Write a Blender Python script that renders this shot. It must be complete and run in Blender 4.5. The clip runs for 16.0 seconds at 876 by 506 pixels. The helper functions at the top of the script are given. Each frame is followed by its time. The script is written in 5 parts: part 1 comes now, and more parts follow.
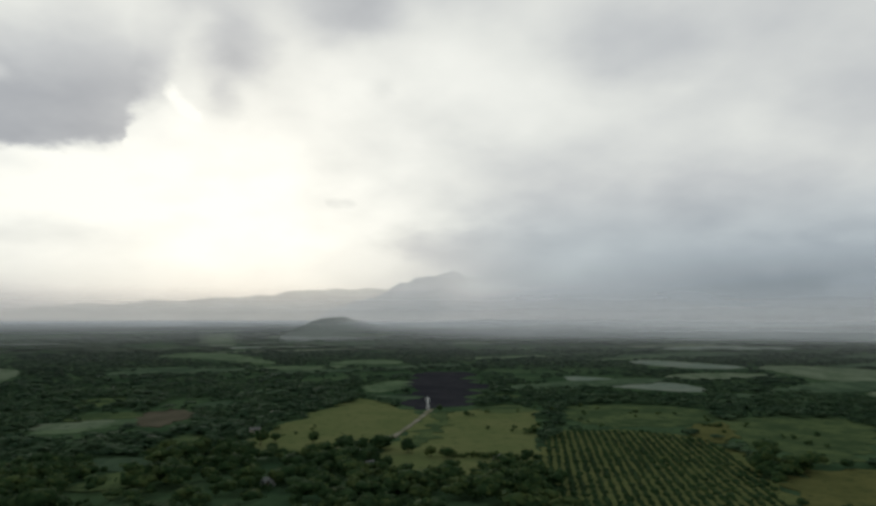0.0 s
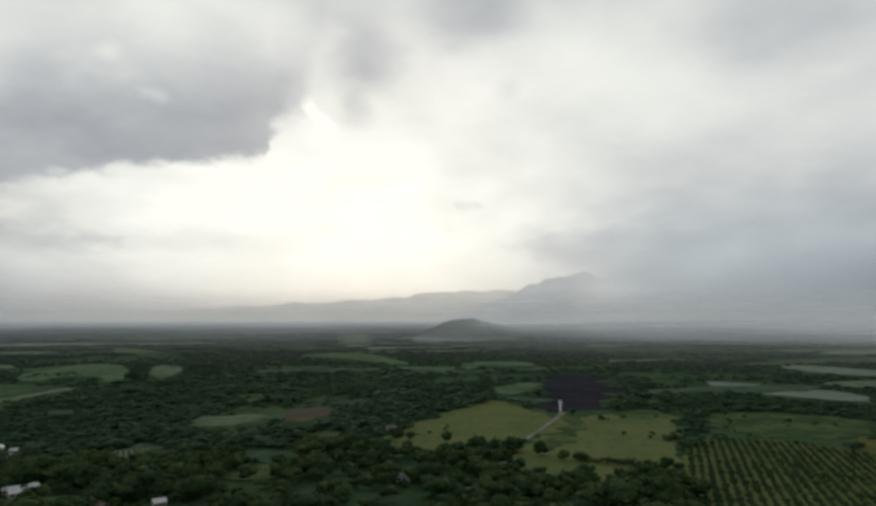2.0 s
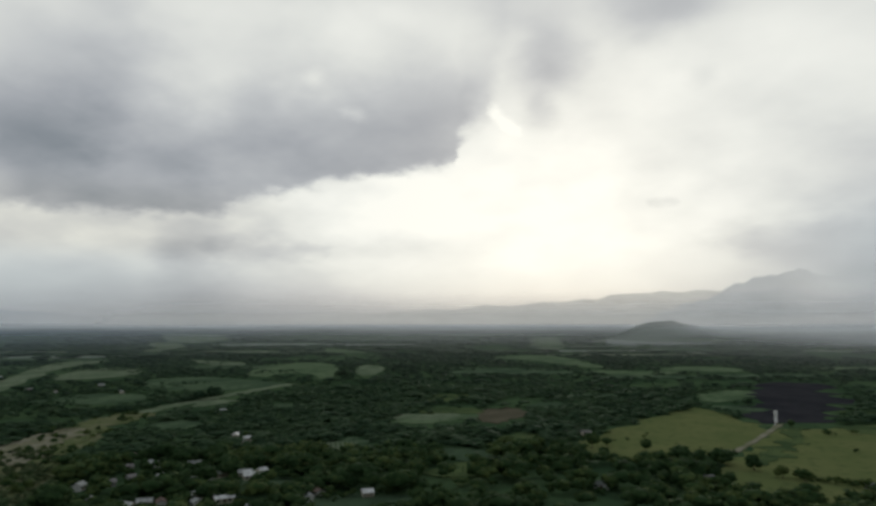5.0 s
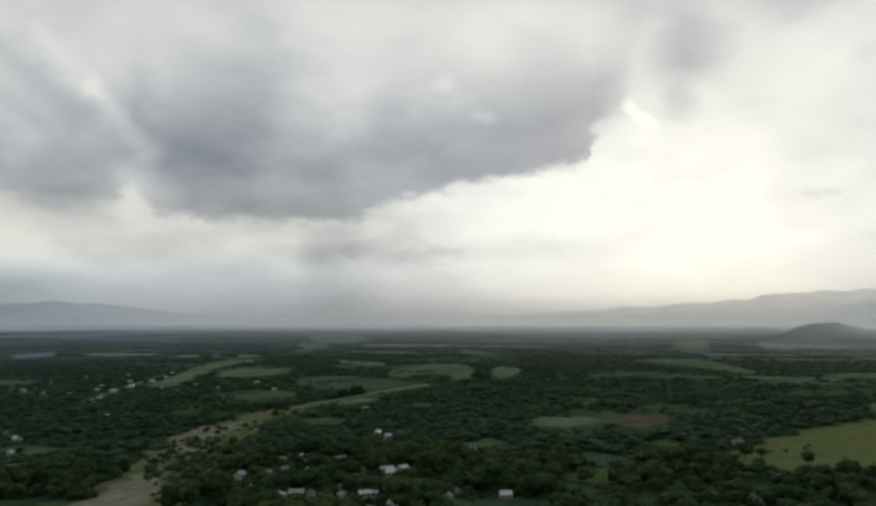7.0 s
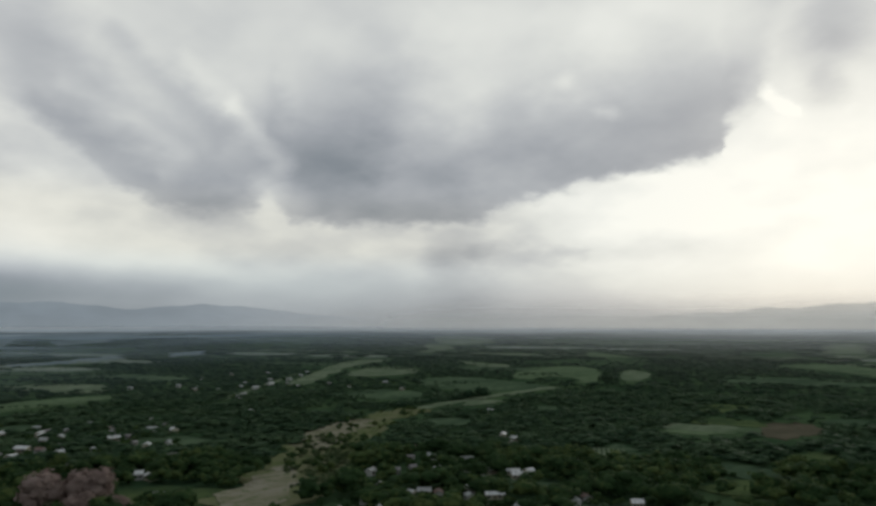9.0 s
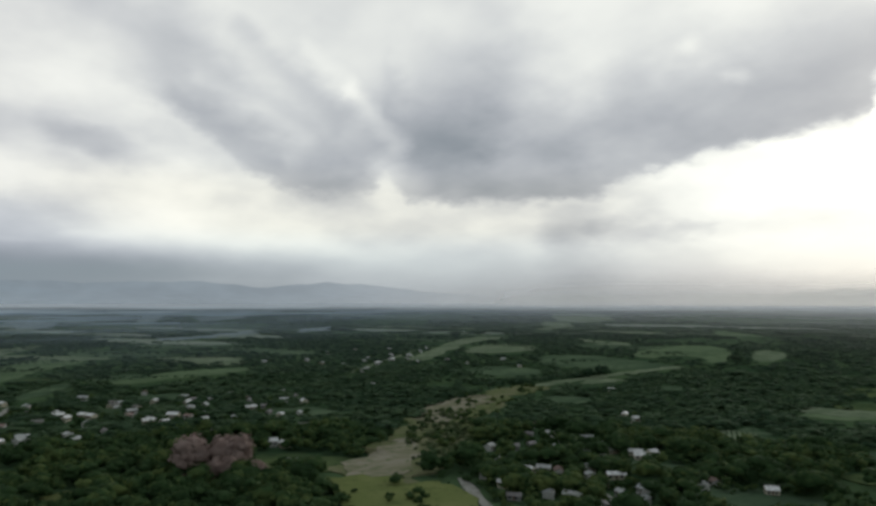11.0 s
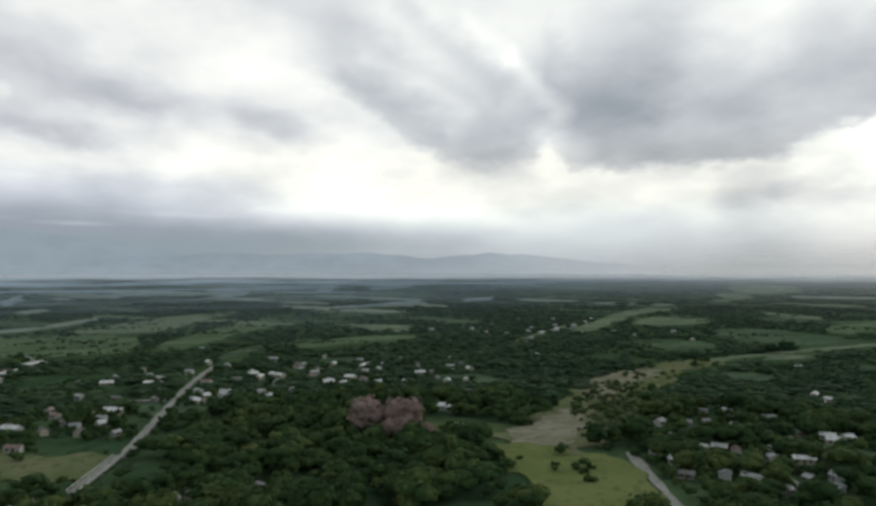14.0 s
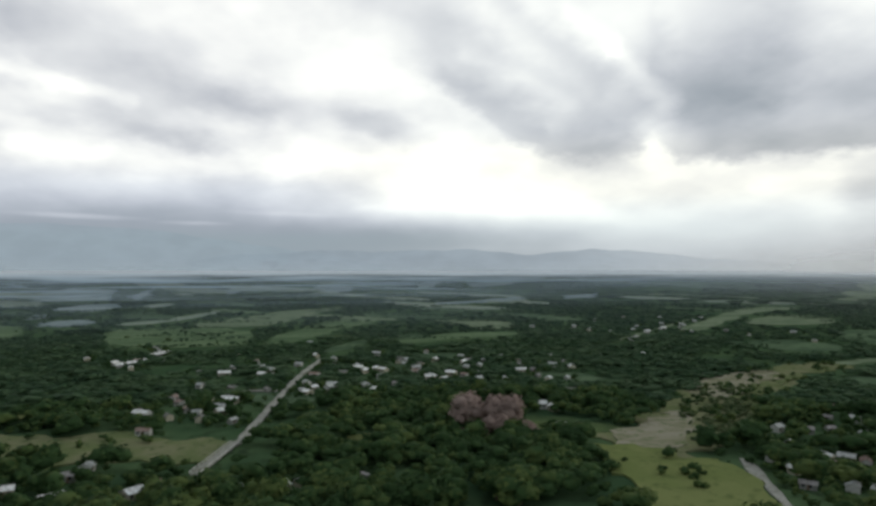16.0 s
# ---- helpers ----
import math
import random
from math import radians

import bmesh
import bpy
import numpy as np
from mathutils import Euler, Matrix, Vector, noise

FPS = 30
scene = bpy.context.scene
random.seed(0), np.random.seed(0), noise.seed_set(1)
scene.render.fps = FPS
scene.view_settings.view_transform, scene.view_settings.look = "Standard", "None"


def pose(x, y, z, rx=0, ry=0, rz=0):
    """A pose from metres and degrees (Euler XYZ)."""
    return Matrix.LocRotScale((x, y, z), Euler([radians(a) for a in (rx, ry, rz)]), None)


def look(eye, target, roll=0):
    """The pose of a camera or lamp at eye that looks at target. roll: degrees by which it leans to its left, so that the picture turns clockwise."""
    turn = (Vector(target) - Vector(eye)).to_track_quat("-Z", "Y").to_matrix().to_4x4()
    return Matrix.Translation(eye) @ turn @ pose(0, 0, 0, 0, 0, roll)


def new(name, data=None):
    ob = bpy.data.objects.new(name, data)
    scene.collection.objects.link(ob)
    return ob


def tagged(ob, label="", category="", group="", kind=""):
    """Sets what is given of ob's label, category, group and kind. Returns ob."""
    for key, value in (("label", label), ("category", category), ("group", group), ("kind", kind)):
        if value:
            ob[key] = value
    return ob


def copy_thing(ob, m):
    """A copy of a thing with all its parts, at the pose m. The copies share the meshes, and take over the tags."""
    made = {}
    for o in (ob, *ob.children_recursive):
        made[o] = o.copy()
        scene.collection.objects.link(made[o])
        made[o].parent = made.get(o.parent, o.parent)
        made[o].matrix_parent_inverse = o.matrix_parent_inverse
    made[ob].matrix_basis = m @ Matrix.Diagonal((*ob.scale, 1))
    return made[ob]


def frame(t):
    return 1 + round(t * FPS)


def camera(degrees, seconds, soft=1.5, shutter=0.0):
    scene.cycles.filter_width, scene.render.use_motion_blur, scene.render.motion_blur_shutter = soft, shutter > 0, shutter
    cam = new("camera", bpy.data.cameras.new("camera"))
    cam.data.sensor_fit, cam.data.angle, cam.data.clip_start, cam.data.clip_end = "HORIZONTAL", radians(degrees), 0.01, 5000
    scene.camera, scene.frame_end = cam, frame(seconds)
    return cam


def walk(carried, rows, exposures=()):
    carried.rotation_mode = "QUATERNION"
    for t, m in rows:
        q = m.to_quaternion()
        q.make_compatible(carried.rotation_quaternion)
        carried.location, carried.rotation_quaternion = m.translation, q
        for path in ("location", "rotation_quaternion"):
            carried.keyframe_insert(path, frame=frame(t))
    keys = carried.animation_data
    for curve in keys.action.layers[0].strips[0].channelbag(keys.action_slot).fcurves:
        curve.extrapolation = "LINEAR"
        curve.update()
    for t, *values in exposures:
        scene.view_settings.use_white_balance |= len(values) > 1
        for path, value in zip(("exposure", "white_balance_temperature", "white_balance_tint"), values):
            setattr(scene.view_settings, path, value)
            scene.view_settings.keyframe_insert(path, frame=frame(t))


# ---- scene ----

# ---- camera: it hovers at one place and pans slowly to its left ----
HOVER = 80.0
cam = camera(66.37, 16.0, soft=3.0, shutter=0.5)
PAN = [
    (0.0, 0.00, 5.55, 0.06), (0.5, 2.37, 5.58, 0.0), (1.0, 5.33, 5.60, 0.0), (1.5, 8.38, 5.67, 0.03),
    (2.0, 11.03, 5.69, 0.03), (2.5, 14.18, 5.76, 0.08), (3.0, 16.82, 5.77, 0.08), (3.5, 19.45, 5.80, 0.08),
    (4.0, 21.55, 5.84, 0.08), (6.5, 36.23, 6.02, 0.05), (7.0, 38.59, 6.07, 0.03), (7.5, 41.64, 6.12, -0.03),
    (8.0, 43.90, 6.13, -0.07), (8.5, 46.21, 6.18, -0.09), (9.0, 49.08, 6.21, -0.11), (11.5, 61.33, 4.00, -0.11),
]
PAN += [
    (12.0, 63.76, 4.06, -0.13), (12.5, 66.19, 4.05, -0.13), (13.0, 68.34, 3.37, -0.11), (13.5, 70.47, 2.57, -0.09),
    (14.0, 72.84, 1.70, -0.07), (14.5, 74.96, 1.68, -0.05), (15.0, 77.26, 1.70, -0.04), (15.5, 79.63, 1.68, -0.04),
    (16.0, 81.40, 1.40, -0.05),
]
walk(cam, [(t, pose(0, 0, HOVER, 90 + pitch, roll, yaw)) for t, yaw, pitch, roll in PAN],
     exposures=[(0.0, -0.04), (4.0, -0.08), (9.0, -0.12), (11.5, 0.20), (12.5, 0.27), (14.0, 0.39), (16.0, 0.48)])


# ---- small helpers ----
def srgb(r, g, b):
    """Linear colour of an 8-bit colour."""
    return tuple((c / 255 / 12.92) if c <= 10 else ((c / 255 + 0.055) / 1.055) ** 2.4 for c in (r, g, b)) + (1.0,)


def toward(az, d):
    """The plan point d metres away at the azimuth az (degrees, to the left of +y)."""
    return -d * math.sin(radians(az)), d * math.cos(radians(az))


class Graph:
    """A short way to write node trees."""

    def __init__(self, tree):
        self.tree = tree
        tree.nodes.clear()

    def node(self, kind, **ins):
        made = self.tree.nodes.new(kind)
        self.feed(made, ins)
        return made

    def feed(self, made, ins):
        for key, value in ins.items():
            socket = made.inputs[int(key[1:])] if key[0] == "i" and key[1:].isdigit() else made.inputs[key.replace("_", " ")]
            if isinstance(value, bpy.types.NodeSocket):
                self.tree.links.new(value, socket)
            else:
                socket.default_value = value

    def add(self, kind, out=0, **ins):
        return self.node(kind, **ins).outputs[out]

    def math(self, op, a, b=0.0, c=0.0, clamp=False):
        made = self.node("ShaderNodeMath", i0=a, i1=b, i2=c)
        made.operation, made.use_clamp = op, clamp
        return made.outputs[0]

    def vec(self, op, a, b=(0, 0, 0), c=(0, 0, 0)):
        made = self.node("ShaderNodeVectorMath", i0=a, i1=b, i2=c)
        made.operation = op
        return made.outputs[1 if op in ("LENGTH", "DOT_PRODUCT") else 0]

    def mix(self, fac, a, b):
        made = self.tree.nodes.new("ShaderNodeMix")
        made.data_type, made.clamp_factor = "RGBA", True
        self.feed(made, dict(i0=fac, i6=a, i7=b))
        return made.outputs[2]

    def noise(self, vector, scale, detail=3.0, rough=0.55, out=0):
        return self.add("ShaderNodeTexNoise", out, Vector=vector, Scale=scale, Detail=detail, Roughness=rough)

    def smooth(self, x, lo, hi, a=0.0, b=1.0):
        made = self.tree.nodes.new("ShaderNodeMapRange")
        made.interpolation_type = "SMOOTHSTEP"
        self.feed(made, dict(i0=x, i1=lo, i2=hi, i3=a, i4=b))
        return made.outputs[0]

    def parts(self, vector):
        return self.node("ShaderNodeSeparateXYZ", i0=vector).outputs

    def ramp(self, fac, stops):
        node = self.tree.nodes.new("ShaderNodeValToRGB")
        els = node.color_ramp.elements
        while len(els) < len(stops):
            els.new(0.5)
        for el, (p, c) in zip(els, stops):
            el.position, el.color = p, c
        self.tree.links.new(fac, node.inputs[0])
        return node.outputs[0]


# ---- world: a heavy broken overcast, brightest where the sun stands behind it ----
SUN_AZ, SUN_EL = 16.0, 16.0
world = bpy.data.worlds.new("overcast_sky")
scene.world = world
world.use_nodes = True
g = Graph(world.node_tree)
way = g.add("ShaderNodeTexCoord", 0)
sep = g.tree.nodes.new("ShaderNodeSeparateXYZ")
g.tree.links.new(way, sep.inputs[0])
az = g.math("MULTIPLY", g.math("ARCTAN2", g.math("MULTIPLY", sep.outputs[0], -1.0), sep.outputs[1]), 57.2958)
el = g.math("MULTIPLY", g.math("ARCSINE", sep.outputs[2]), 57.2958)
place = g.add("ShaderNodeCombineXYZ", X=az, Y=g.math("MAXIMUM", el, 1.8), Z=0.0)
lift = g.math("ADD", g.math("MAXIMUM", sep.outputs[2], 0.0), 0.34)
deck = g.vec("DIVIDE", way, g.add("ShaderNodeCombineXYZ", X=lift, Y=lift, Z=lift))
deck = g.vec("MULTIPLY", deck, (1.0, 1.0, 0.35))
big = g.vec("MULTIPLY", g.vec("SUBTRACT", g.noise(deck, 3.2, 2.0, 0.5, out=1), (0.5, 0.5, 0.5)), (2.0, 1.5, 0.0))
fine = g.vec("MULTIPLY", g.vec("SUBTRACT", g.noise(deck, 11.0, 3.0, 0.55, out=1), (0.5, 0.5, 0.5)), (2.2, 1.5, 0.0))
loose = g.vec("ADD", g.vec("ADD", place, g.vec("MULTIPLY", big, (2.0, 2.0, 0.0))), fine)
close = g.vec("ADD", place, g.vec("ADD", g.vec("MULTIPLY", big, (0.5, 0.5, 0.0)), fine))
bent, dark, bodies = loose, None, 0


def after(v, done):
    """The same directions, to be looked up only once the sum so far is done; it keeps the node tree small in use."""
    held = g.node("ShaderNodeVectorMath", i0=v, i3=g.math("MULTIPLY_ADD", done, 1e-9, 1.0))
    held.operation = "SCALE"
    return held.outputs[0]


def thicken(body):
    """Adds a body to the cloud layer that is being made."""
    global dark, bent, bodies
    dark, bodies = body if dark is None else g.math("ADD", dark, body), bodies + 1
    if bodies % 10 == 0:
        bent = after(bent, dark)


def cloud(a, e, ra, re, amount, lean=0.0, soft=1.0):
    """A soft thickening (or, with a negative amount, thinning) of the cloud about (a, e) degrees."""
    local = g.node("ShaderNodeMapping", Vector=bent, Location=(a, e, 0), Rotation=(0, 0, radians(lean)), Scale=(ra, re, 1.0))
    local.vector_type = "TEXTURE"
    thicken(g.smooth(g.vec("LENGTH", local.outputs[0]), 1.0 - soft * 0.95, 1.0 + soft * 0.12, amount, 0.0))


def band(a0, e0, a1, e1, w0, w1, amount):
    """A soft streak of cloud (or of light) from one direction to another, of two half-widths in degrees."""
    half, wide = math.hypot(a1 - a0, e1 - e0) / 2, (w0 + w1) / 2
    local = g.node("ShaderNodeMapping", Vector=bent, Location=((a0 + a1) / 2, (e0 + e1) / 2, 0),
                   Rotation=(0, 0, math.atan2(e1 - e0, a1 - a0)), Scale=(wide, wide, 1.0))
    local.vector_type = "TEXTURE"
    past = g.vec("MAXIMUM", g.vec("SUBTRACT", g.vec("ABSOLUTE", local.outputs[0]), (half / wide, 0, 0)))
    thicken(g.smooth(g.vec("LENGTH", past), 0.0, 1.15, amount, 0.0))


# the heavy dark cloud: its ragged lower rim, and the tone of its body above it
RIM = [(18.0, 28.0), (20.6, 24.0), (21.6, 20.5), (22.7, 17.6), (24.8, 15.4), (25.5, 13.5), (30.4, 12.5), (35.0, 11.9), (37.4, 11.3), (40.0, 10.5),
       (42.9, 10.3), (44.0, 9.7), (45.4, 8.6), (50.0, 8.35), (54.0, 8.3), (61.6, 8.5), (62.7, 9.8), (63.5, 10.8), (64.3, 9.7), (66.5, 8.6),
       (68.5, 8.5), (71.0, 9.1), (73.8, 10.2), (76.2, 11.6), (78.0, 12.9), (80.3, 14.2), (83.0, 15.4), (86.0, 16.4), (92.0, 18.0)]
ca, ce, _ = g.parts(close)
rim = g.add("ShaderNodeRGBToBW", Color=g.ramp(g.math("DIVIDE", g.math("SUBTRACT", ca, 18.0), 74.0), [((p - 18.0) / 74.0, (q / 30, q / 30, q / 30, 1)) for p, q in RIM]))
ragged = g.math("MULTIPLY", g.math("SUBTRACT", g.noise(deck, 9.0, 5.0, 0.6), 0.5), 2.2)
above = g.math("ADD", g.math("SUBTRACT", ce, g.math("MULTIPLY", rim, 30.0)), ragged)
blur = g.smooth(el, 13.5, 21.0, 1.0, 5.0)
inside = g.smooth(g.math("DIVIDE", above, blur), -0.45, 0.95)
inside = g.math("MULTIPLY", inside, g.math("MULTIPLY", g.smooth(az, 90.0, 79.5), g.smooth(el, 36.0, 27.0)))
inside = g.math("MULTIPLY", inside, g.math("SUBTRACT", 1.0, g.math("MULTIPLY", g.smooth(az, 33.0, 21.0), g.smooth(el, 16.5, 23.0, 0.0, 0.75))))
bent = close
thicken(g.smooth(above, 4.0, 12.0, 0.72, 0.40))
# the darkest heart of it and its belly
cloud(57.8, 16.0, 8.8, 5.4, 0.27, -28, 1.0)
cloud(56.5, 21.5, 9.5, 4.5, 0.12, 0, 1.0)
cloud(56.0, 12.6, 4.0, 2.6, 0.10, 0, 1.0)
band(46.5, 9.4, 59.0, 9.6, 2.2, 2.2, 0.10)
cloud(49.0, 10.2, 5.0, 2.4, 0.07, 0, 1.0)
band(44.0, 13.5, 27.0, 16.0, 2.6, 2.6, 0.04)
band(54.0, 11.6, 45.5, 17.0, 1.1, 2.0, -0.04)
cloud(50.0, 14.6, 7.5, 4.4, 0.12, 0, 1.0)
# the side lobe, its dark streaks and the light between them
cloud(68.6, 10.4, 4.6, 2.3, 0.13, 0, 1.0)
band(81.0, 15.9, 72.5, 11.9, 1.3, 1.8, 0.12)
band(76.0, 22.0, 67.2, 15.4, 1.6, 1.4, 0.13)
cloud(76.0, 15.5, 12.0, 8.0, -0.10, 0, 1.0)
band(70.5, 21.0, 66.6, 17.6, 0.9, 1.3, -0.07)
band(66.6, 17.6, 62.3, 13.4, 1.3, 1.1, -0.16)
band(79.0, 18.0, 70.0, 13.6, 1.2, 1.0, -0.10)
cloud(63.4, 11.4, 2.0, 2.2, -0.20, 0, 1.0)
cloud(62.0, 10.6, 3.4, 1.9, -0.10, 0, 1.0)
# paler crown, with holes that let the light through
cloud(46.5, 24.5, 8.0, 4.2, -0.10, 0, 1.0)
cloud(35.5, 24.8, 6.0, 3.4, -0.16, 0, 1.0)
cloud(28.0, 19.6, 5.5, 3.4, 0.06, 20, 1.0)
cloud(38.2, 20.3, 1.4, 1.0, -0.11, 0, 1.0)
cloud(34.6, 17.5, 1.6, 0.8, -0.15, 20, 1.0)
cloud(34.0, 20.5, 9.0, 4.5, -0.12, 0, 1.0)
cloud(30.0, 25.2, 3.6, 1.6, -0.12, 10, 1.0)
cloud(57.5, 22.5, 4.0, 2.2, -0.06, 0, 1.0)
lumps = g.math("MULTIPLY", g.math("SUBTRACT", g.noise(deck, 5.5, 3.0, 0.5), 0.5), 0.34)
body = g.math("ADD", dark, lumps)
bent, dark = after(loose, body), None
# thinner bands and lobes beside it
cloud(86.7, 22.5, 7.6, 3.9, 0.14, -0, 0.90)
cloud(86.5, 12.2, 7.0, 1.5, 0.17, 14, 0.90)
cloud(98.0, 13.6, 8.5, 2.0, 0.15, 10, 0.90)
cloud(104.8, 11.9, 9.6, 1.8, 0.10, 20, 0.90)
cloud(107.7, 17.8, 10.0, 2.4, 0.08, 12, 0.90)
cloud(116.1, 18.8, 7.8, 3.7, 0.31, 0, 0.90)
# streaks, falling rain and the showers on both sides
cloud(43.7, 6.1, 9.7, 2.1, 0.07, -2, 0.90)
cloud(47.8, 6.6, 4.4, 3.2, 0.13, 0, 0.90)
cloud(33.8, 6.1, 9.1, 1.2, 0.10, 1, 0.90)
cloud(-24.7, 2.4, 32.6, 11.9, 0.27, -7, 0.90)
cloud(-30.3, 3.7, 17.9, 3.8, 0.20, 0, 0.90)
cloud(-17.4, 8.5, 15.3, 4.8, 0.11, 1, 0.90)
cloud(-3.9, 5.5, 9.1, 3.3, 0.24, -0, 0.85)
cloud(-16.3, 22.1, 8.2, 5.0, 0.25, 1, 0.85)
cloud(-32.6, 17.1, 7.0, 4.4, 0.12, 3, 0.90)
cloud(-12.0, 16.3, 14.2, 5.8, -0.03, 0, 0.90)
# broken cloud higher up and the glare round the hidden sun
cloud(8.0, 25.6, 6.5, 3.8, 0.26, -4, 0.95)
cloud(18.1, 11.3, 33.4, 11.0, -0.35, -13, 0.94)
cloud(95.5, 20.7, 6.2, 3.5, -0.08, -1, 0.90)
cloud(92.6, 8.7, 9.6, 2.4, -0.07, -1, 0.90)
cloud(-26.3, 2.1, 6.2, 1.9, 0.14, -2, 0.90)
# broad uneven thickness of the deck
cloud(-30.1, 4.2, 14.9, 7.9, -0.08, 2, 0.95)
cloud(-21.1, 13.1, 14.8, 7.6, -0.03, 1, 0.95)
cloud(-29.8, 22.9, 15.0, 7.3, 0.05, -1, 0.95)
cloud(-1.6, 12.6, 17.3, 6.4, 0.10, -2, 0.95)
cloud(-10.0, 22.6, 17.5, 8.2, -0.11, -3, 0.95)
cloud(7.3, 3.5, 17.5, 7.1, -0.20, -6, 0.95)
cloud(15.9, 14.2, 13.9, 8.2, -0.05, -3, 0.95)
cloud(4.2, 21.7, 14.2, 7.4, -0.03, -6, 0.95)
cloud(22.8, 3.9, 16.3, 7.9, -0.08, -2, 0.95)
cloud(34.6, 11.5, 15.2, 7.6, -0.14, -3, 0.95)
cloud(27.9, 22.9, 14.7, 3.4, -0.18, 7, 0.95)
cloud(42.7, 3.2, 15.4, 6.8, 0.04, -2, 0.95)
cloud(49.6, 13.7, 15.4, 7.0, 0.06, -4, 0.95)
cloud(40.2, 23.6, 18.6, 6.8, -0.22, -2, 0.95)
cloud(67.9, 11.2, 14.0, 5.8, 0.10, 5, 0.95)
cloud(77.3, 5.3, 14.9, 7.5, -0.14, 8, 0.95)
cloud(87.8, 13.1, 14.1, 7.0, 0.03, -0, 0.95)
cloud(80.1, 22.8, 13.5, 7.9, -0.15, -6, 0.95)
cloud(93.9, 4.3, 14.0, 7.7, 0.08, -2, 0.95)
cloud(105.2, 12.9, 15.1, 6.8, 0.09, 3, 0.95)
cloud(115.9, 3.5, 12.8, 6.6, 0.11, 2, 0.95)
# a torn bright wisp beside the rim, grey fluff behind it, and streaks in the glare
bent = after(close, dark)
band(22.4, 17.9, 20.6, 16.2, 0.7, 0.5, -0.30)
cloud(18.4, 17.5, 2.4, 2.2, 0.26, 30, 1.0)
cloud(17.0, 21.5, 4.5, 3.2, 0.24, 0, 1.0)
band(9.3, 9.6, 7.4, 9.7, 0.5, 0.4, 0.16)
cloud(5.0, 19.2, 1.6, 1.2, 0.12, 0, 1.0)
cloud(3.0, 6.6, 3.6, 1.7, 0.20, 0, 1.0)
band(47.3, 8.6, 47.0, 3.4, 3.8, 4.4, 0.13)
band(46.0, 6.1, 37.0, 6.0, 1.1, 0.8, 0.10)
# slits of light above the far range
bent = after(g.vec("ADD", place, g.vec("MULTIPLY", fine, (0.5, 0.06, 0.0))), dark)
cloud(105.6, 3.0, 25.1, 5.2, 0.42, 4, 0.95)
cloud(80.1, 2.9, 16.7, 2.4, 0.36, 1, 0.95)
cloud(109.5, 4.0, 5.5, 0.30, -0.15, 1, 0.95)
cloud(101.5, 3.7, 3.5, 0.24, -0.13, 0, 0.95)
cloud(94.0, 4.6, 6.0, 0.30, -0.06, 1, 0.95)
# long streaks drifting up and to the west
bent = after(close, dark)
band(114.0, 17.2, 96.8, 12.6, 2.2, 2.0, 0.15)
band(118.0, 13.2, 101.5, 10.1, 1.5, 1.3, 0.15)
band(116.0, 14.6, 106.0, 12.9, 0.8, 0.8, -0.12)
band(114.0, 9.0, 92.0, 8.4, 1.4, 1.4, -0.10)
haze = g.smooth(el, 5.5, 0.0, 0.0, 0.271)
shower = g.math("MULTIPLY", g.smooth(el, 6.0, 1.0, 0.0, 0.12), g.smooth(az, 26.0, 48.0))
haze = g.math("ADD", haze, shower)
overhead = g.smooth(el, 26.0, 44.0, 0.0, 0.25)
behind = g.smooth(g.vec("DOT_PRODUCT", way, (-0.643, 0.766, 0.0)), 0.15, -0.45, 0.0, 0.30)
billow = g.math("MULTIPLY", g.math("SUBTRACT", g.noise(deck, 4.2, 4.0, 0.45), 0.5), 0.70)
billow = g.math("MULTIPLY", billow, g.smooth(el, 1.0, 9.0, 0.15, 1.0))
billow = g.math("MULTIPLY", billow, g.smooth(az, -14.0, 14.0, 0.5, 1.0))
tone = g.math("ADD", g.math("ADD", dark, haze), billow)
tone = g.math("ADD", tone, g.math("ADD", g.math("ADD", behind, overhead), 0.418))
tone = g.math("SMOOTH_MIN", g.math("MAXIMUM", tone, 0.0), 0.99, 0.2)
tone = g.math("MULTIPLY_ADD", inside, g.math("SUBTRACT", body, tone), tone)
shade = g.ramp(tone, [
    (0.0, (1.03, 1.03, 0.955, 1)), (0.10, srgb(249, 250, 243)), (0.32, srgb(230, 232, 227)),
    (0.55, srgb(199, 202, 203)), (0.78, srgb(169, 173, 178)), (1.0, srgb(131, 138, 145))])
air = g.tree.nodes.new("ShaderNodeTexSky")
air.sky_type, air.sun_disc, air.sun_elevation, air.sun_rotation = "NISHITA", False, radians(SUN_EL), radians(-SUN_AZ)
clear = g.vec("MULTIPLY", air.outputs[0], (0.1, 0.1, 0.1))
shade = g.vec("MULTIPLY", shade, g.mix(g.math("MULTIPLY", g.smooth(az, 4.0, -12.0), g.smooth(el, 12.0, 4.0)), (1.0, 1.0, 1.0, 1), (0.925, 1.0, 1.035, 1)))
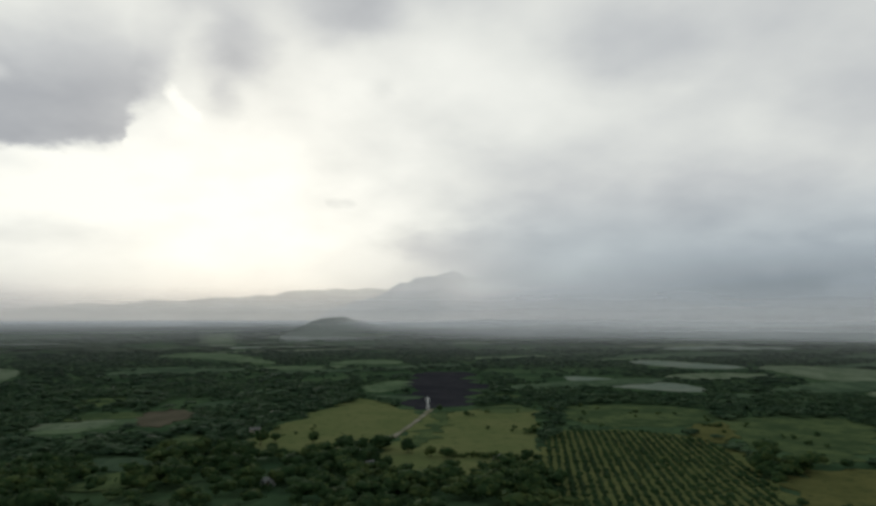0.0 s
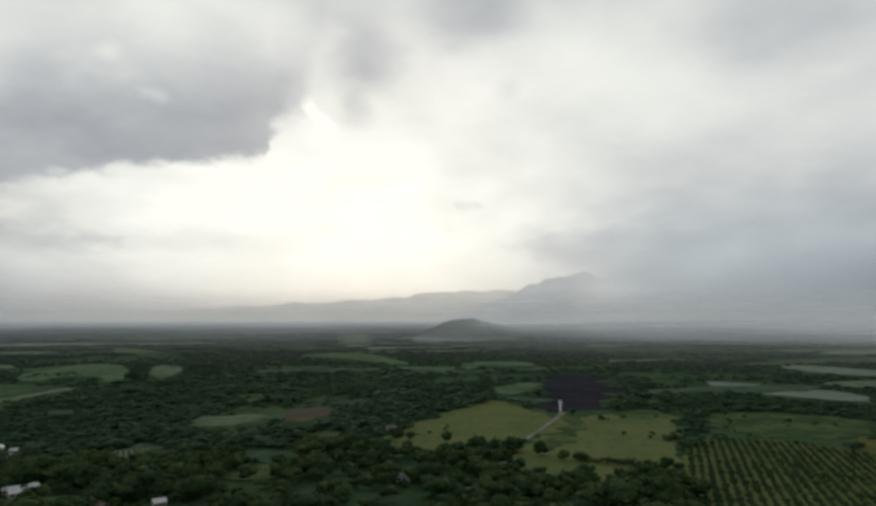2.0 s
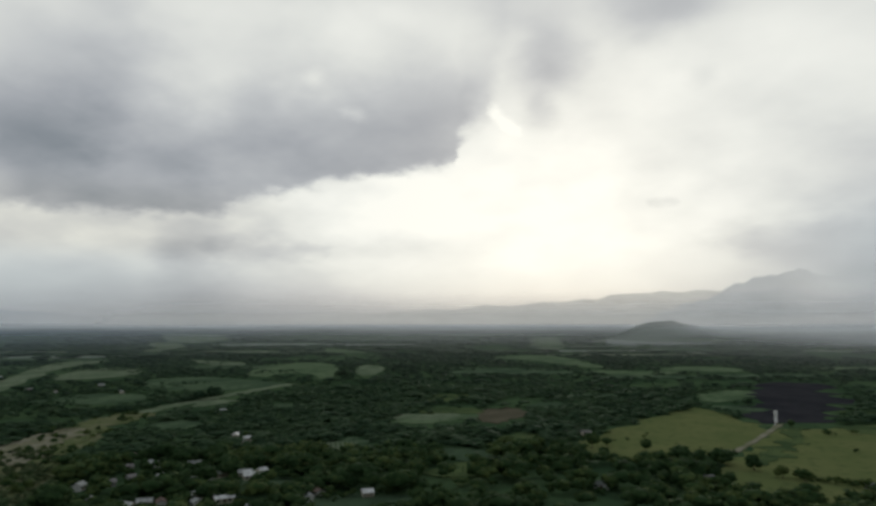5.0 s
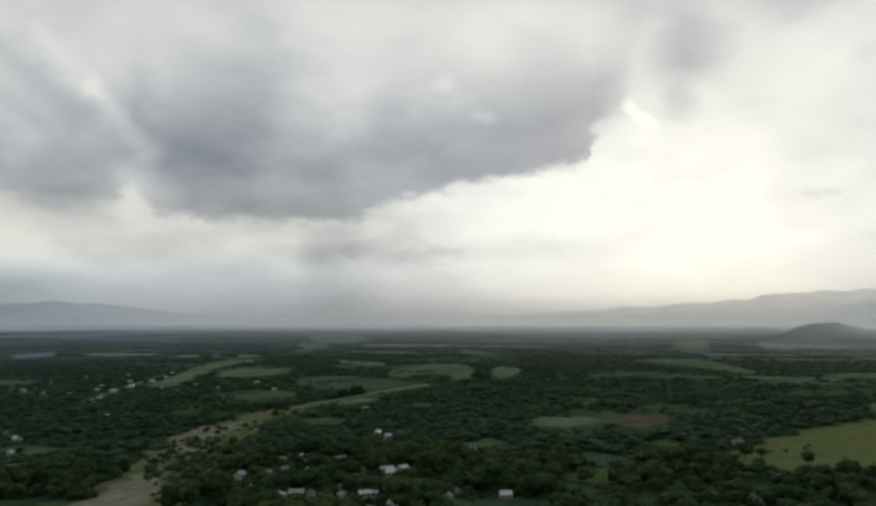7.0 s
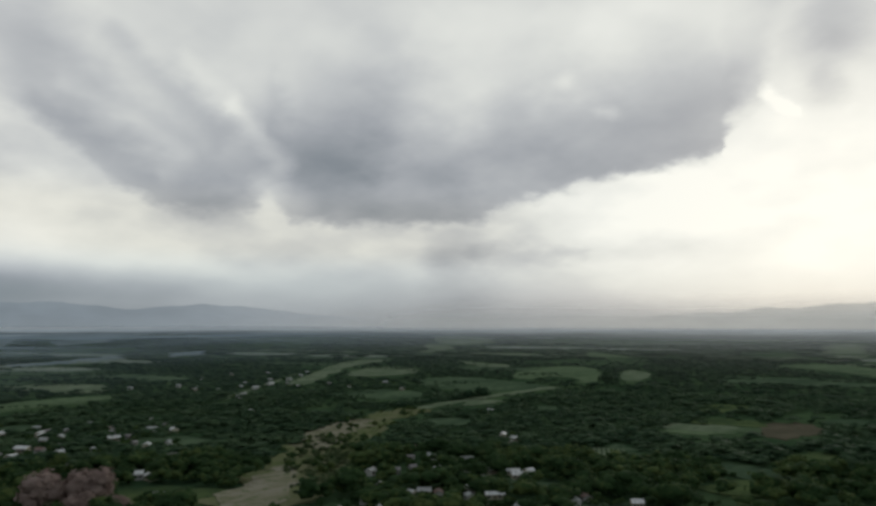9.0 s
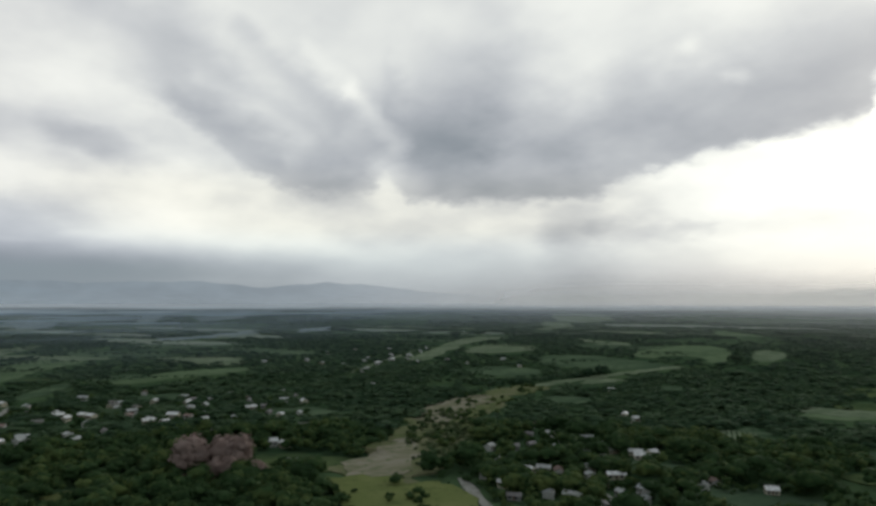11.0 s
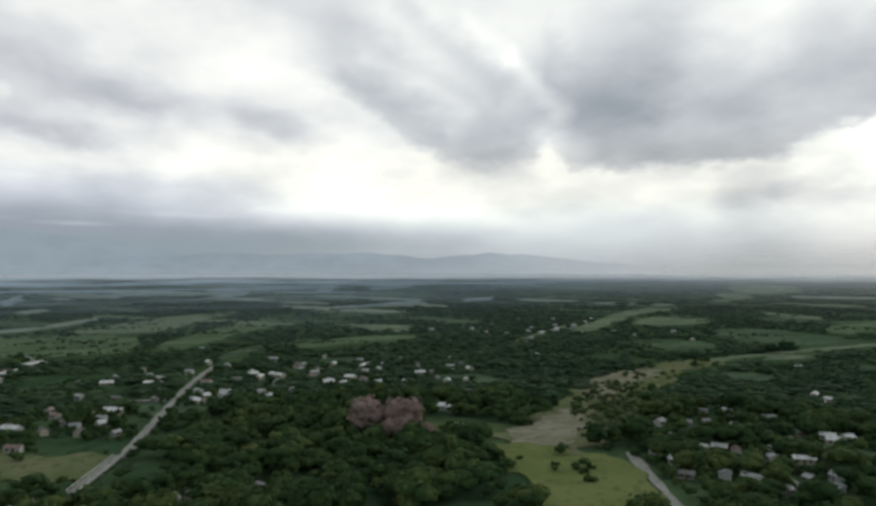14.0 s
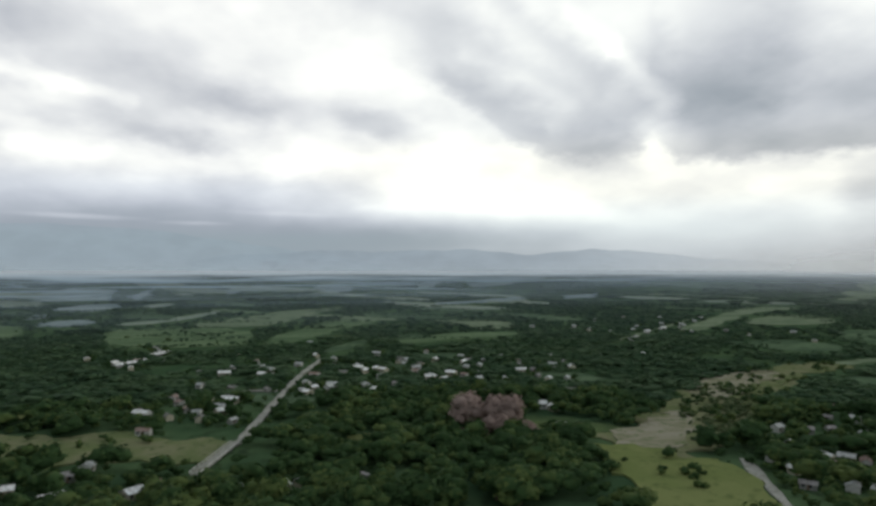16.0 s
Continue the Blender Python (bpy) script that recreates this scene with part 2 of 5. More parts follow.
shade = g.vec("MULTIPLY", shade, g.mix(g.smooth(az, 72.0, 98.0), g.mix(g.math("MULTIPLY", g.smooth(az, 34.0, 60.0), g.smooth(el, 7.0, 3.0)), (1.0, 1.0, 1.0, 1), (0.95, 1.0, 1.015, 1)), g.mix(g.smooth(el, 6.0, 8.5), g.mix(g.smooth(el, 2.4, 3.6), (0.925, 1.0, 1.035, 1), (0.965, 0.985, 1.045, 1)), (1.008, 0.997, 1.003, 1))))
warm = g.math("MULTIPLY", g.math("MULTIPLY", g.smooth(az, 36.0, 50.0), g.smooth(az, 98.0, 80.0)), g.math("MULTIPLY", g.smooth(el, 4.5, 6.5), g.smooth(el, 12.0, 9.0)))
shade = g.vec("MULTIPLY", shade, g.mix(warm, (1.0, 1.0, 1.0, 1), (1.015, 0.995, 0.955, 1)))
sky = g.mix(0.96, clear, shade)
out = g.tree.nodes.new("ShaderNodeOutputWorld")
g.tree.links.new(g.add("ShaderNodeBackground", Color=sky, Strength=1.0), out.inputs[0])

sun = new("sun", bpy.data.lights.new("sun", "SUN"))
sun.data.energy, sun.data.angle, sun.data.color = 0.5, radians(20), (1.0, 0.95, 0.86)
sx, sy = toward(SUN_AZ, 100)
sun.matrix_world = look((sx, sy, 100 * math.tan(radians(SUN_EL))), (0, 0, 0))


# ---- materials ----
def material(name, build):
    m = bpy.data.materials.new(name)
    m.use_nodes = True
    g = Graph(m.node_tree)
    out = g.tree.nodes.new("ShaderNodeOutputMaterial")
    g.tree.links.new(build(g), out.inputs[0])
    return m


def surface(g, color, rough=0.9, bump=None, depth=0.3, metal=0.0, spec=0.2):
    ins = dict(Base_Color=color, Roughness=rough, Metallic=metal, Specular_IOR_Level=spec)
    if bump is not None:
        ins["Normal"] = g.add("ShaderNodeBump", Strength=0.6, Distance=depth, Height=bump)
    return g.add("ShaderNodeBsdfPrincipled", **ins)


def blend_soil(name, a, b, c, size, speck, rough=0.95, streak=None):
    """Ground cover of three colours: broad patches a-b, and specks of c; size and speck in metres."""
    def build(g):
        p = g.add("ShaderNodeNewGeometry", 0)
        q = g.vec("MULTIPLY", p, streak) if streak else p
        broad = g.noise(q, 1.0 / size, 4.0, 0.6)
        small = g.noise(p, 1.0 / speck, 5.0, 0.65)
        col = g.mix(g.smooth(broad, 0.38, 0.62), a + (1,), b + (1,))
        col = g.mix(g.smooth(small, 0.52, 0.66), col, c + (1,))
        return surface(g, col, rough, small, 0.6, spec=0.0)
    return material(name, build)


def foliage(name, a, b, c):
    def build(g):
        p = g.add("ShaderNodeNewGeometry", 0)
        island = g.add("ShaderNodeNewGeometry", 8)
        own = g.add("ShaderNodeObjectInfo", 5)
        wide = g.noise(p, 0.02, 3.0, 0.6)
        near = g.noise(p, 0.16, 2.0, 0.5)
        f = g.math("ADD", g.math("MULTIPLY", near, 0.5), g.math("MULTIPLY", wide, 0.9))
        f = g.math("ADD", f, g.math("MULTIPLY", g.math("ADD", island, own), 0.27))
        col = g.ramp(g.smooth(f, 0.58, 1.32), [(0.0, a + (1,)), (0.55, b + (1,)), (1.0, c + (1,))])
        body = surface(g, col, 0.7, g.noise(p, 1.4, 4.0, 0.7), 0.35, spec=0.02)
        thin = g.add("ShaderNodeBsdfTranslucent", Color=col)
        return g.add("ShaderNodeMixShader", i0=0.28, i1=body, i2=thin)
    return material(name, build)


M_GROUND = blend_soil("scrub_ground", (0.033, 0.064, 0.032), (0.060, 0.100, 0.048), (0.030, 0.050, 0.026), 90, 11)
M_MEADOW = blend_soil("meadow_grass", (0.106, 0.134, 0.053), (0.130, 0.150, 0.062), (0.080, 0.106, 0.044), 45, 7)
M_PASTURE = blend_soil("pasture", (0.072, 0.112, 0.060), (0.112, 0.160, 0.088), (0.056, 0.092, 0.050), 60, 10, streak=(1.9, 0.55, 1.0))
M_DARKGREEN = blend_soil("dark_green_crop", (0.050, 0.082, 0.048), (0.083, 0.124, 0.072), (0.042, 0.068, 0.040), 60, 10, streak=(1.9, 0.55, 1.0))
M_FALLOW = blend_soil("pale_stubble", (0.096, 0.134, 0.080), (0.152, 0.190, 0.124), (0.076, 0.110, 0.064), 50, 10, streak=(1.9, 0.55, 1.0))
M_PALE = blend_soil("pale_green_grass", (0.150, 0.195, 0.150), (0.195, 0.230, 0.180), (0.110, 0.150, 0.110), 60, 12)
M_BLUISH = blend_soil("bluish_pale_fields", (0.215, 0.262, 0.262), (0.150, 0.196, 0.198), (0.112, 0.150, 0.140), 70, 14, streak=(1.0, 0.5, 1.0))
M_ROUGH = blend_soil("rough_pasture", (0.046, 0.074, 0.034), (0.084, 0.118, 0.050), (0.033, 0.056, 0.028), 30, 8)
M_LUSH = blend_soil("lush_river_grass", (0.118, 0.148, 0.054), (0.142, 0.166, 0.066), (0.090, 0.116, 0.044), 26, 5)
M_BROWN = blend_soil("brown_fallow", (0.085, 0.080, 0.056), (0.108, 0.100, 0.070), (0.062, 0.066, 0.044), 30, 8)
M_TILLED = blend_soil("red_tilled_soil", (0.108, 0.080, 0.070), (0.134, 0.102, 0.088), (0.078, 0.070, 0.056), 18, 4)
M_BURNT = blend_soil("dark_fallow_soil", (0.027, 0.028, 0.033), (0.037, 0.038, 0.042), (0.022, 0.027, 0.026), 40, 8)
M_GRAVEL = blend_soil("river_gravel_and_grass", (0.140, 0.148, 0.084), (0.100, 0.126, 0.056), (0.064, 0.090, 0.040), 22, 6)
M_SAND = blend_soil("pale_river_sand", (0.222, 0.214, 0.164), (0.160, 0.162, 0.106), (0.102, 0.128, 0.062), 11, 5, streak=(1.0, 0.6, 1.0))
M_ROAD = blend_soil("dusty_road", (0.285, 0.290, 0.262), (0.225, 0.228, 0.202), (0.140, 0.150, 0.112), 9, 2.2)
M_CROP = blend_soil("crop_soil", (0.092, 0.116, 0.044), (0.114, 0.130, 0.050), (0.066, 0.086, 0.036), 20, 4)
M_OLIVE = blend_soil("olive_grass", (0.088, 0.098, 0.036), (0.112, 0.118, 0.044), (0.060, 0.076, 0.030), 22, 5)
M_LEAF = foliage("broad_leaves", (0.026, 0.054, 0.022), (0.043, 0.082, 0.031), (0.098, 0.134, 0.044))
M_LEAF_FAR = foliage("woodland_leaves", (0.026, 0.053, 0.029), (0.042, 0.079, 0.041), (0.072, 0.117, 0.060))
M_SCRUB = foliage("light_scrub", (0.040, 0.068, 0.030), (0.078, 0.112, 0.052), (0.135, 0.168, 0.084))
M_PINK = foliage("dull_pink_blossom", (0.160, 0.122, 0.105), (0.265, 0.203, 0.176), (0.330, 0.262, 0.232))
M_BARK = blend_soil("bark", (0.085, 0.066, 0.050), (0.120, 0.096, 0.074), (0.050, 0.040, 0.032), 0.8, 0.2)


def plaster(name, col):
    def build(g):
        p = g.add("ShaderNodeTexCoord", 3)
        c = g.mix(g.smooth(g.noise(p, 0.5, 5.0, 0.65), 0.45, 0.75), col + (1,), tuple(x * 0.62 for x in col) + (1,))
        return surface(g, c, 0.85, g.noise(p, 6.0, 3.0), 0.02)
    return material(name, build)


def sheet_roof(name, col, worn):
    def build(g):
        p = g.add("ShaderNodeTexCoord", 3)
        c = g.mix(g.smooth(g.noise(p, 0.7, 5.0, 0.7), 0.44, 0.62), col + (1,), worn + (1,))
        own = g.add("ShaderNodeObjectInfo", 5)
        c = g.mix(g.math("MULTIPLY", own, 0.4), c, worn + (1,))
        return surface(g, c, 0.5, g.noise(p, 3.0, 3.0), 0.03, 0.25, 0.4)
    return material(name, build)


M_WALLS = [plaster("white_plaster", (0.44, 0.45, 0.42)), plaster("cream_plaster", (0.40, 0.38, 0.29)), plaster("grey_block", (0.24, 0.25, 0.23))]
M_ROOFS = [sheet_roof("zinc_roof", (0.41, 0.45, 0.44), (0.22, 0.23, 0.21)), sheet_roof("bright_zinc_roof", (0.74, 0.77, 0.76), (0.34, 0.35, 0.33)),
           sheet_roof("rusty_roof", (0.24, 0.17, 0.14), (0.16, 0.12, 0.10)), sheet_roof("dull_zinc_roof", (0.27, 0.27, 0.27), (0.15, 0.14, 0.13)),
           sheet_roof("mossy_roof", (0.16, 0.17, 0.15), (0.09, 0.09, 0.08))]
M_WINDOW = material("dark_window", lambda g: surface(g, (0.03, 0.035, 0.04, 1), 0.15, spec=0.5))
M_DOOR = material("brown_door", lambda g: surface(g, (0.12, 0.08, 0.05, 1), 0.6))
M_WHITE = plaster("white_tank_paint", (0.80, 0.80, 0.78))


def mist_material(name, amount, az0, az1, tint):
    """Thin mist: it scatters part of the light and lets the rest through, thinner towards its top and its two ends."""
    def build(g):
        h = g.parts(g.add("ShaderNodeTexCoord", 0))[2]
        where = g.add("ShaderNodeNewGeometry", 0)
        side = g.parts(where)
        turn = g.math("MULTIPLY", g.math("ARCTAN2", g.math("MULTIPLY", side[0], -1.0), side[1]), 57.2958)
        ends = g.math("MULTIPLY", g.smooth(turn, az0, az0 + 16), g.smooth(turn, az1, az1 - 22))
        patch = g.smooth(g.noise(g.vec("MULTIPLY", where, (1, 1, 5)), 0.0016, 3.0, 0.5), 0.25, 0.75, 0.7, 1.0)
        a = g.math("MULTIPLY", g.math("MULTIPLY", g.math("MULTIPLY", g.smooth(h, 1.0, 0.35), g.smooth(h, 0.0, 0.22)), amount), g.math("MULTIPLY", patch, ends))
        drops = g.add("ShaderNodeMixShader", i0=0.5, i1=g.add("ShaderNodeBsdfDiffuse", Color=tint), i2=g.add("ShaderNodeBsdfTranslucent", Color=tint))
        return g.add("ShaderNodeMixShader", i0=a, i1=g.add("ShaderNodeBsdfTransparent"), i2=drops)
    return material(name, build)


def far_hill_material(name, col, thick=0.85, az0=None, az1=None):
    """A far backdrop: wooded slopes, kilometres of bright haze painted in as emission."""
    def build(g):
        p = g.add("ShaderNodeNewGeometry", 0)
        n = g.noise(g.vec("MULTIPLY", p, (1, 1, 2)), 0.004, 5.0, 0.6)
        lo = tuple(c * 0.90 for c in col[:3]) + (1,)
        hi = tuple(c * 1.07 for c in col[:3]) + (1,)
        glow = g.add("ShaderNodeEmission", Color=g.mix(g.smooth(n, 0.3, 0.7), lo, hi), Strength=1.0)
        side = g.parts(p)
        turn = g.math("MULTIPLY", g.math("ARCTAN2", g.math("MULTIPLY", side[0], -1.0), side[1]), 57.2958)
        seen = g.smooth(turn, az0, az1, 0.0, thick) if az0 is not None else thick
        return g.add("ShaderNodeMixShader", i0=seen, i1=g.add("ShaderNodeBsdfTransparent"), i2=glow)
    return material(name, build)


# ---- meshes ----
def link_mesh(name, verts, faces, mat, parent=None, smooth=False):
    """One mesh object from arrays; faces all have the same number of corners."""
    verts, faces = np.asarray(verts, np.float32), np.asarray(faces, np.int32)
    me = bpy.data.meshes.new(name)
    k = faces.shape[1]
    me.vertices.add(len(verts))
    me.vertices.foreach_set("co", verts.ravel())
    me.loops.add(faces.size)
    me.loops.foreach_set("vertex_index", faces.ravel())
    me.polygons.add(len(faces))
    me.polygons.foreach_set("loop_start", np.arange(0, faces.size, k, dtype=np.int32))
    if smooth:
        me.polygons.foreach_set("use_smooth", np.ones(len(faces), bool))
    me.update(calc_edges=True)
    me.validate()
    me.materials.append(mat)
    ob = new(name, me)
    ob.parent = parent
    return ob


def part(name, bm, mat, parent=None, label=""):
    """Links a bmesh as one mesh object, under a thing or a part."""
    me = bpy.data.meshes.new(name)
    bm.normal_update()
    bm.to_mesh(me)
    bm.free()
    me.materials.append(mat)
    ob = new(name, me)
    ob.parent = parent
    return tagged(ob, label) if label else ob


def box(bm, x0, y0, z0, x1, y1, z1, bevel=0.0):
    m = Matrix.LocRotScale(((x0 + x1) / 2, (y0 + y1) / 2, (z0 + z1) / 2), None, (x1 - x0, y1 - y0, z1 - z0))
    made = bmesh.ops.create_cube(bm, size=1.0, matrix=m)["verts"]
    if bevel:
        bmesh.ops.bevel(bm, geom=list({e for v in made for e in v.link_edges}), offset=bevel, segments=1, affect="EDGES")
    return bm


def rise(x, y):
    """The plain's height: flat round the village, then a slow climb towards the hills."""
    r = np.hypot(x, y)
    s = np.clip((r - 2400) / 2600, 0, 1)
    return 60 * s * s * (3 - 2 * s) * 0.98


# ---- ground: one sheet to the horizon ----
radii = np.concatenate([[0.0], np.geomspace(40, 5400, 70)])
turns = np.radians(np.arange(0, 360, 2.0))
R, A = np.meshgrid(radii, turns, indexing="ij")
GX, GY = -R * np.sin(A), R * np.cos(A)
gv = np.stack([GX, GY, rise(GX, GY)], -1).reshape(-1, 3)
n_r, n_a = R.shape
i, j = np.meshgrid(np.arange(n_r - 1), np.arange(n_a), indexing="ij")
a0, a1 = i * n_a + j, i * n_a + (j + 1) % n_a
gf = np.stack([a0, a0 + n_a, a1 + n_a, a1], -1).reshape(-1, 4)
ground = link_mesh("ground", gv, gf[:, ::-1], M_GROUND, smooth=True)
tagged(ground, "dark green scrubland plain reaching to the hills", "ground", kind="structure")

# ---- fields, river, roads: plan outlines ----
CLEAR = []          # outlines in which no tree grows


def rounded(corners, times=2):
    pts = [Vector((x, y)) for x, y in corners]
    for _ in range(times):
        pts = [q for a, b in zip(pts, pts[1:] + pts[:1]) for q in (a.lerp(b, 0.25), a.lerp(b, 0.75))]
    return pts


def sheet(name, corners, mat, label, category, lift=0.15, times=1, clear=True, uneven=11.0, skirt=1.0):
    """A low-lying patch of land that follows an outline; it has a rim that goes into the ground."""
    pts = rounded(corners, times)
    lift += 0.02 * (len(CLEAR) % 25)
    if uneven:
        span = max((a - b).length for a in pts for b in pts[::3])
        step, fine = max(4.0, span / 45), []
        for a, b in zip(pts, pts[1:] + pts[:1]):
            n = max(1, int((b - a).length / step))
            fine += [a.lerp(b, k / n) for k in range(n)]
        wob = lambda p, f, z: Vector((noise.noise((p.x * f, p.y * f, z)), noise.noise((p.x * f, p.y * f, z + 7.0))))
        pts = [p + wob(p, 1.1 / step / 4, 1.0) * uneven + wob(p, 1.1 / step / 1.4, 3.0) * uneven * 0.45 for p in fine]
    bm = bmesh.new()
    top = [bm.verts.new((p.x, p.y, float(rise(p.x, p.y)) + lift)) for p in pts]
    low = [bm.verts.new((p.x, p.y, float(rise(p.x, p.y)) - skirt)) for p in pts]
    face = bm.faces.new(top)
    for k in range(len(top)):
        bm.faces.new((top[k], low[k], low[(k + 1) % len(top)], top[(k + 1) % len(top)]))
    bmesh.ops.recalc_face_normals(bm, faces=bm.faces)
    bmesh.ops.triangulate(bm, faces=[face])
    if clear:
        CLEAR.append(np.array([(p.x, p.y) for p in pts]))
    return tagged(part(name, bm, mat), label, category, kind="structure")


def ribbon(name, line, width, mat, label, category, lift=0.3):
    pts = [Vector(p) for p in line]
    for _ in range(3):
        pts = [pts[0]] + [q for a, b in zip(pts, pts[1:]) for q in (a.lerp(b, 0.25), a.lerp(b, 0.75))] + [pts[-1]]
    left, right = [], []
    for k, p in enumerate(pts):
        d = (pts[min(k + 1, len(pts) - 1)] - pts[max(k - 1, 0)]).normalized()
        w = width * (0.43 + 0.34 * noise.noise((p.x * 0.07, p.y * 0.07, 3.0)))
        left.append(p + Vector((-d.y, d.x)) * w)
        right.append(p - Vector((-d.y, d.x)) * w)
    return sheet(name, [tuple(p) for p in left + right[::-1]], mat, label, category, lift, times=0, uneven=0)


sheet("meadow", [(-128, 440), (-122, 495), (-105, 560), (-82, 683), (-58, 663), (-40, 619), (-14, 576), (-14, 534), (-27, 479), (-42, 440), (-66, 405), (-98, 400)],
      M_MEADOW, "bright green grazed meadow with a rounded edge", "meadow")
sheet("meadow", [(-10, 560), (18, 592), (92, 606), (70, 500), (66, 453), (46, 362), (4, 348), (-32, 362), (-42, 420), (-22, 490)],
      M_MEADOW, "bright green mown meadow beside a dirt track", "meadow")
# the patchwork of hedged fields round the far hamlet
sheet("strip_field", [(-829, 441), (-1007, 593), (-1209, 764), (-1332, 903), (-1346, 1012), (-1229, 909), (-1178, 799), (-1006, 636), (-861, 516), (-797, 452)],
      M_FALLOW, "long curving pale green field", "field", uneven=7)
sheet("strip_field", [(-921, 595), (-1043, 708), (-1086, 817), (-965, 797), (-886, 713), (-882, 641)], M_FALLOW, "pale green pasture inside the curving field", "field", uneven=9)
sheet("strip_field", [(-691, 450), (-713, 501), (-644, 536), (-585, 495), (-591, 445), (-629, 427)], M_DARKGREEN, "dull green pasture above the river", "field", uneven=9)
sheet("strip_field", [(-783, 636), (-809, 744), (-699, 733), (-595, 711), (-557, 670), (-581, 609), (-678, 565)], M_DARKGREEN, "broad dull field beside the woods", "field", uneven=12)
sheet("strip_field", [(-758, 802), (-883, 1022), (-815, 1129), (-589, 829), (-587, 773), (-662, 859), (-706, 844), (-677, 758)], M_PASTURE, "long green pasture between two groves", "field", uneven=10)
sheet("strip_field", [(-665, 987), (-721, 1104), (-628, 1030), (-563, 890), (-571, 850)], M_FALLOW, "pale stubble field among woods", "field", uneven=8)
sheet("strip_field", [(-1162, 1060), (-1056, 1038), (-951, 1031), (-902, 946), (-976, 943)], M_FALLOW, "thin pale stubble strip among woods", "field", uneven=8)
sheet("strip_field", [(-1679, 1364), (-1785, 1563), (-1646, 1477), (-1522, 1278)], M_FALLOW, "narrow stubble field before the far woods", "field", uneven=8)
sheet("strip_field", [(-522, 367), (-521, 434), (-484, 410), (-487, 360)], M_DARKGREEN, "small dull green pasture among trees", "field", uneven=6)
sheet("strip_field", [(-1311, 1789), (-1116, 1627), (-963, 1499), (-1018, 1435), (-1210, 1580)], M_PASTURE, "thin far pasture in the haze", "field", uneven=12)
# the wide fields beyond the village
sheet("wide_field", [(-949, -306), (-957, -237), (-945, -145), (-896, -110), (-824, -98), (-730, -97), (-712, -157), (-723, -233)], M_PASTURE,
      "wide level green field beyond the village", "field")
sheet("strip_field", [(-984, -218), (-1114, -171), (-1293, -108), (-1423, -14), (-1451, 30), (-1175, -55), (-1059, -65), (-943, -112)], M_FALLOW, "long pale strip of stubble", "field", uneven=8)
sheet("strip_field", [(-914, -46), (-1064, -10), (-1153, 60), (-1083, 78), (-958, 35), (-864, -8), (-734, -45), (-721, -83), (-817, -74)], M_PASTURE, "fresh green wedge-shaped field", "field", uneven=8)
sheet("strip_field", [(-1032, -321), (-1113, -276), (-1259, -237), (-1449, -223), (-1309, -211), (-1110, -231), (-996, -284)], M_PALE, "thin pale strip along a hedge", "field", uneven=6)
sheet("strip_field", [(-660, -16), (-748, 16), (-781, 41), (-721, 32), (-640, -6)], M_DARKGREEN, "dull green strip behind the village", "field", uneven=6)
sheet("strip_field", [(-734, 61), (-785, 91), (-827, 137), (-839, 196), (-844, 235), (-782, 211), (-762, 145), (-716, 83)], M_PASTURE, "narrow bent pasture behind the village", "field", uneven=6)
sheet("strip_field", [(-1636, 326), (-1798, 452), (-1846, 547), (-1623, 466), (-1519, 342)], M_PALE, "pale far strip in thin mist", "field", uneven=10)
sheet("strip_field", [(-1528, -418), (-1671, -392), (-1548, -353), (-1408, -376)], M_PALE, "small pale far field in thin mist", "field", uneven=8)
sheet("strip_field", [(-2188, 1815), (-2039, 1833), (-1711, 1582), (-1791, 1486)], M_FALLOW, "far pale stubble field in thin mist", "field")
sheet("strip_field", [(-503, 461), (-533, 507), (-518, 538), (-497, 526), (-497, 485)], M_FALLOW, "small pale strip beside the river trees", "field")
sheet("strip_field", [(-300, 487), (-305, 512), (-258, 544), (-245, 522), (-268, 484)], M_FALLOW, "narrow pale strip beside tilled soil", "field")
sheet("strip_field", [(-2730, 2306), (-2844, 2582), (-2133, 2287), (-1966, 1744)], M_FALLOW, "wide far stubble field in thin mist", "field")
sheet("strip_field", [(-1025, 2839), (-913, 3072), (-581, 2018), (-654, 1908)], M_FALLOW, "long far stubble field in thin mist", "field")
sheet("strip_field", [(-610, 1427), (-569, 1575), (-468, 1546), (-430, 1405), (-524, 1379)], M_PASTURE, "far dull green pasture among woods", "field")
sheet("strip_field", [(-209, 1188), (-156, 1319), (-60, 1277), (-65, 1185), (-139, 1178)], M_PASTURE, "far green pasture among woods", "field")
sheet("strip_field", [(-90, 781), (-74, 854), (-25, 884), (-26, 812), (-53, 744), (-69, 729)], M_PASTURE, "green pasture behind the meadow", "field")
sheet("far_track", [(176, 940), (214, 915), (254, 868), (302, 822), (298, 728), (250, 744), (196, 800), (164, 880)], M_PALE, "pale strip of dry grass along a track", "field", uneven=6)
sheet("fallow_field", [(-31, 713), (-34, 868), (-20, 1010), (52, 1030), (48, 819), (30, 665), (12, 607), (-11, 607)], M_BURNT,
      "dark bare fallow field behind the meadow", "field", uneven=30)
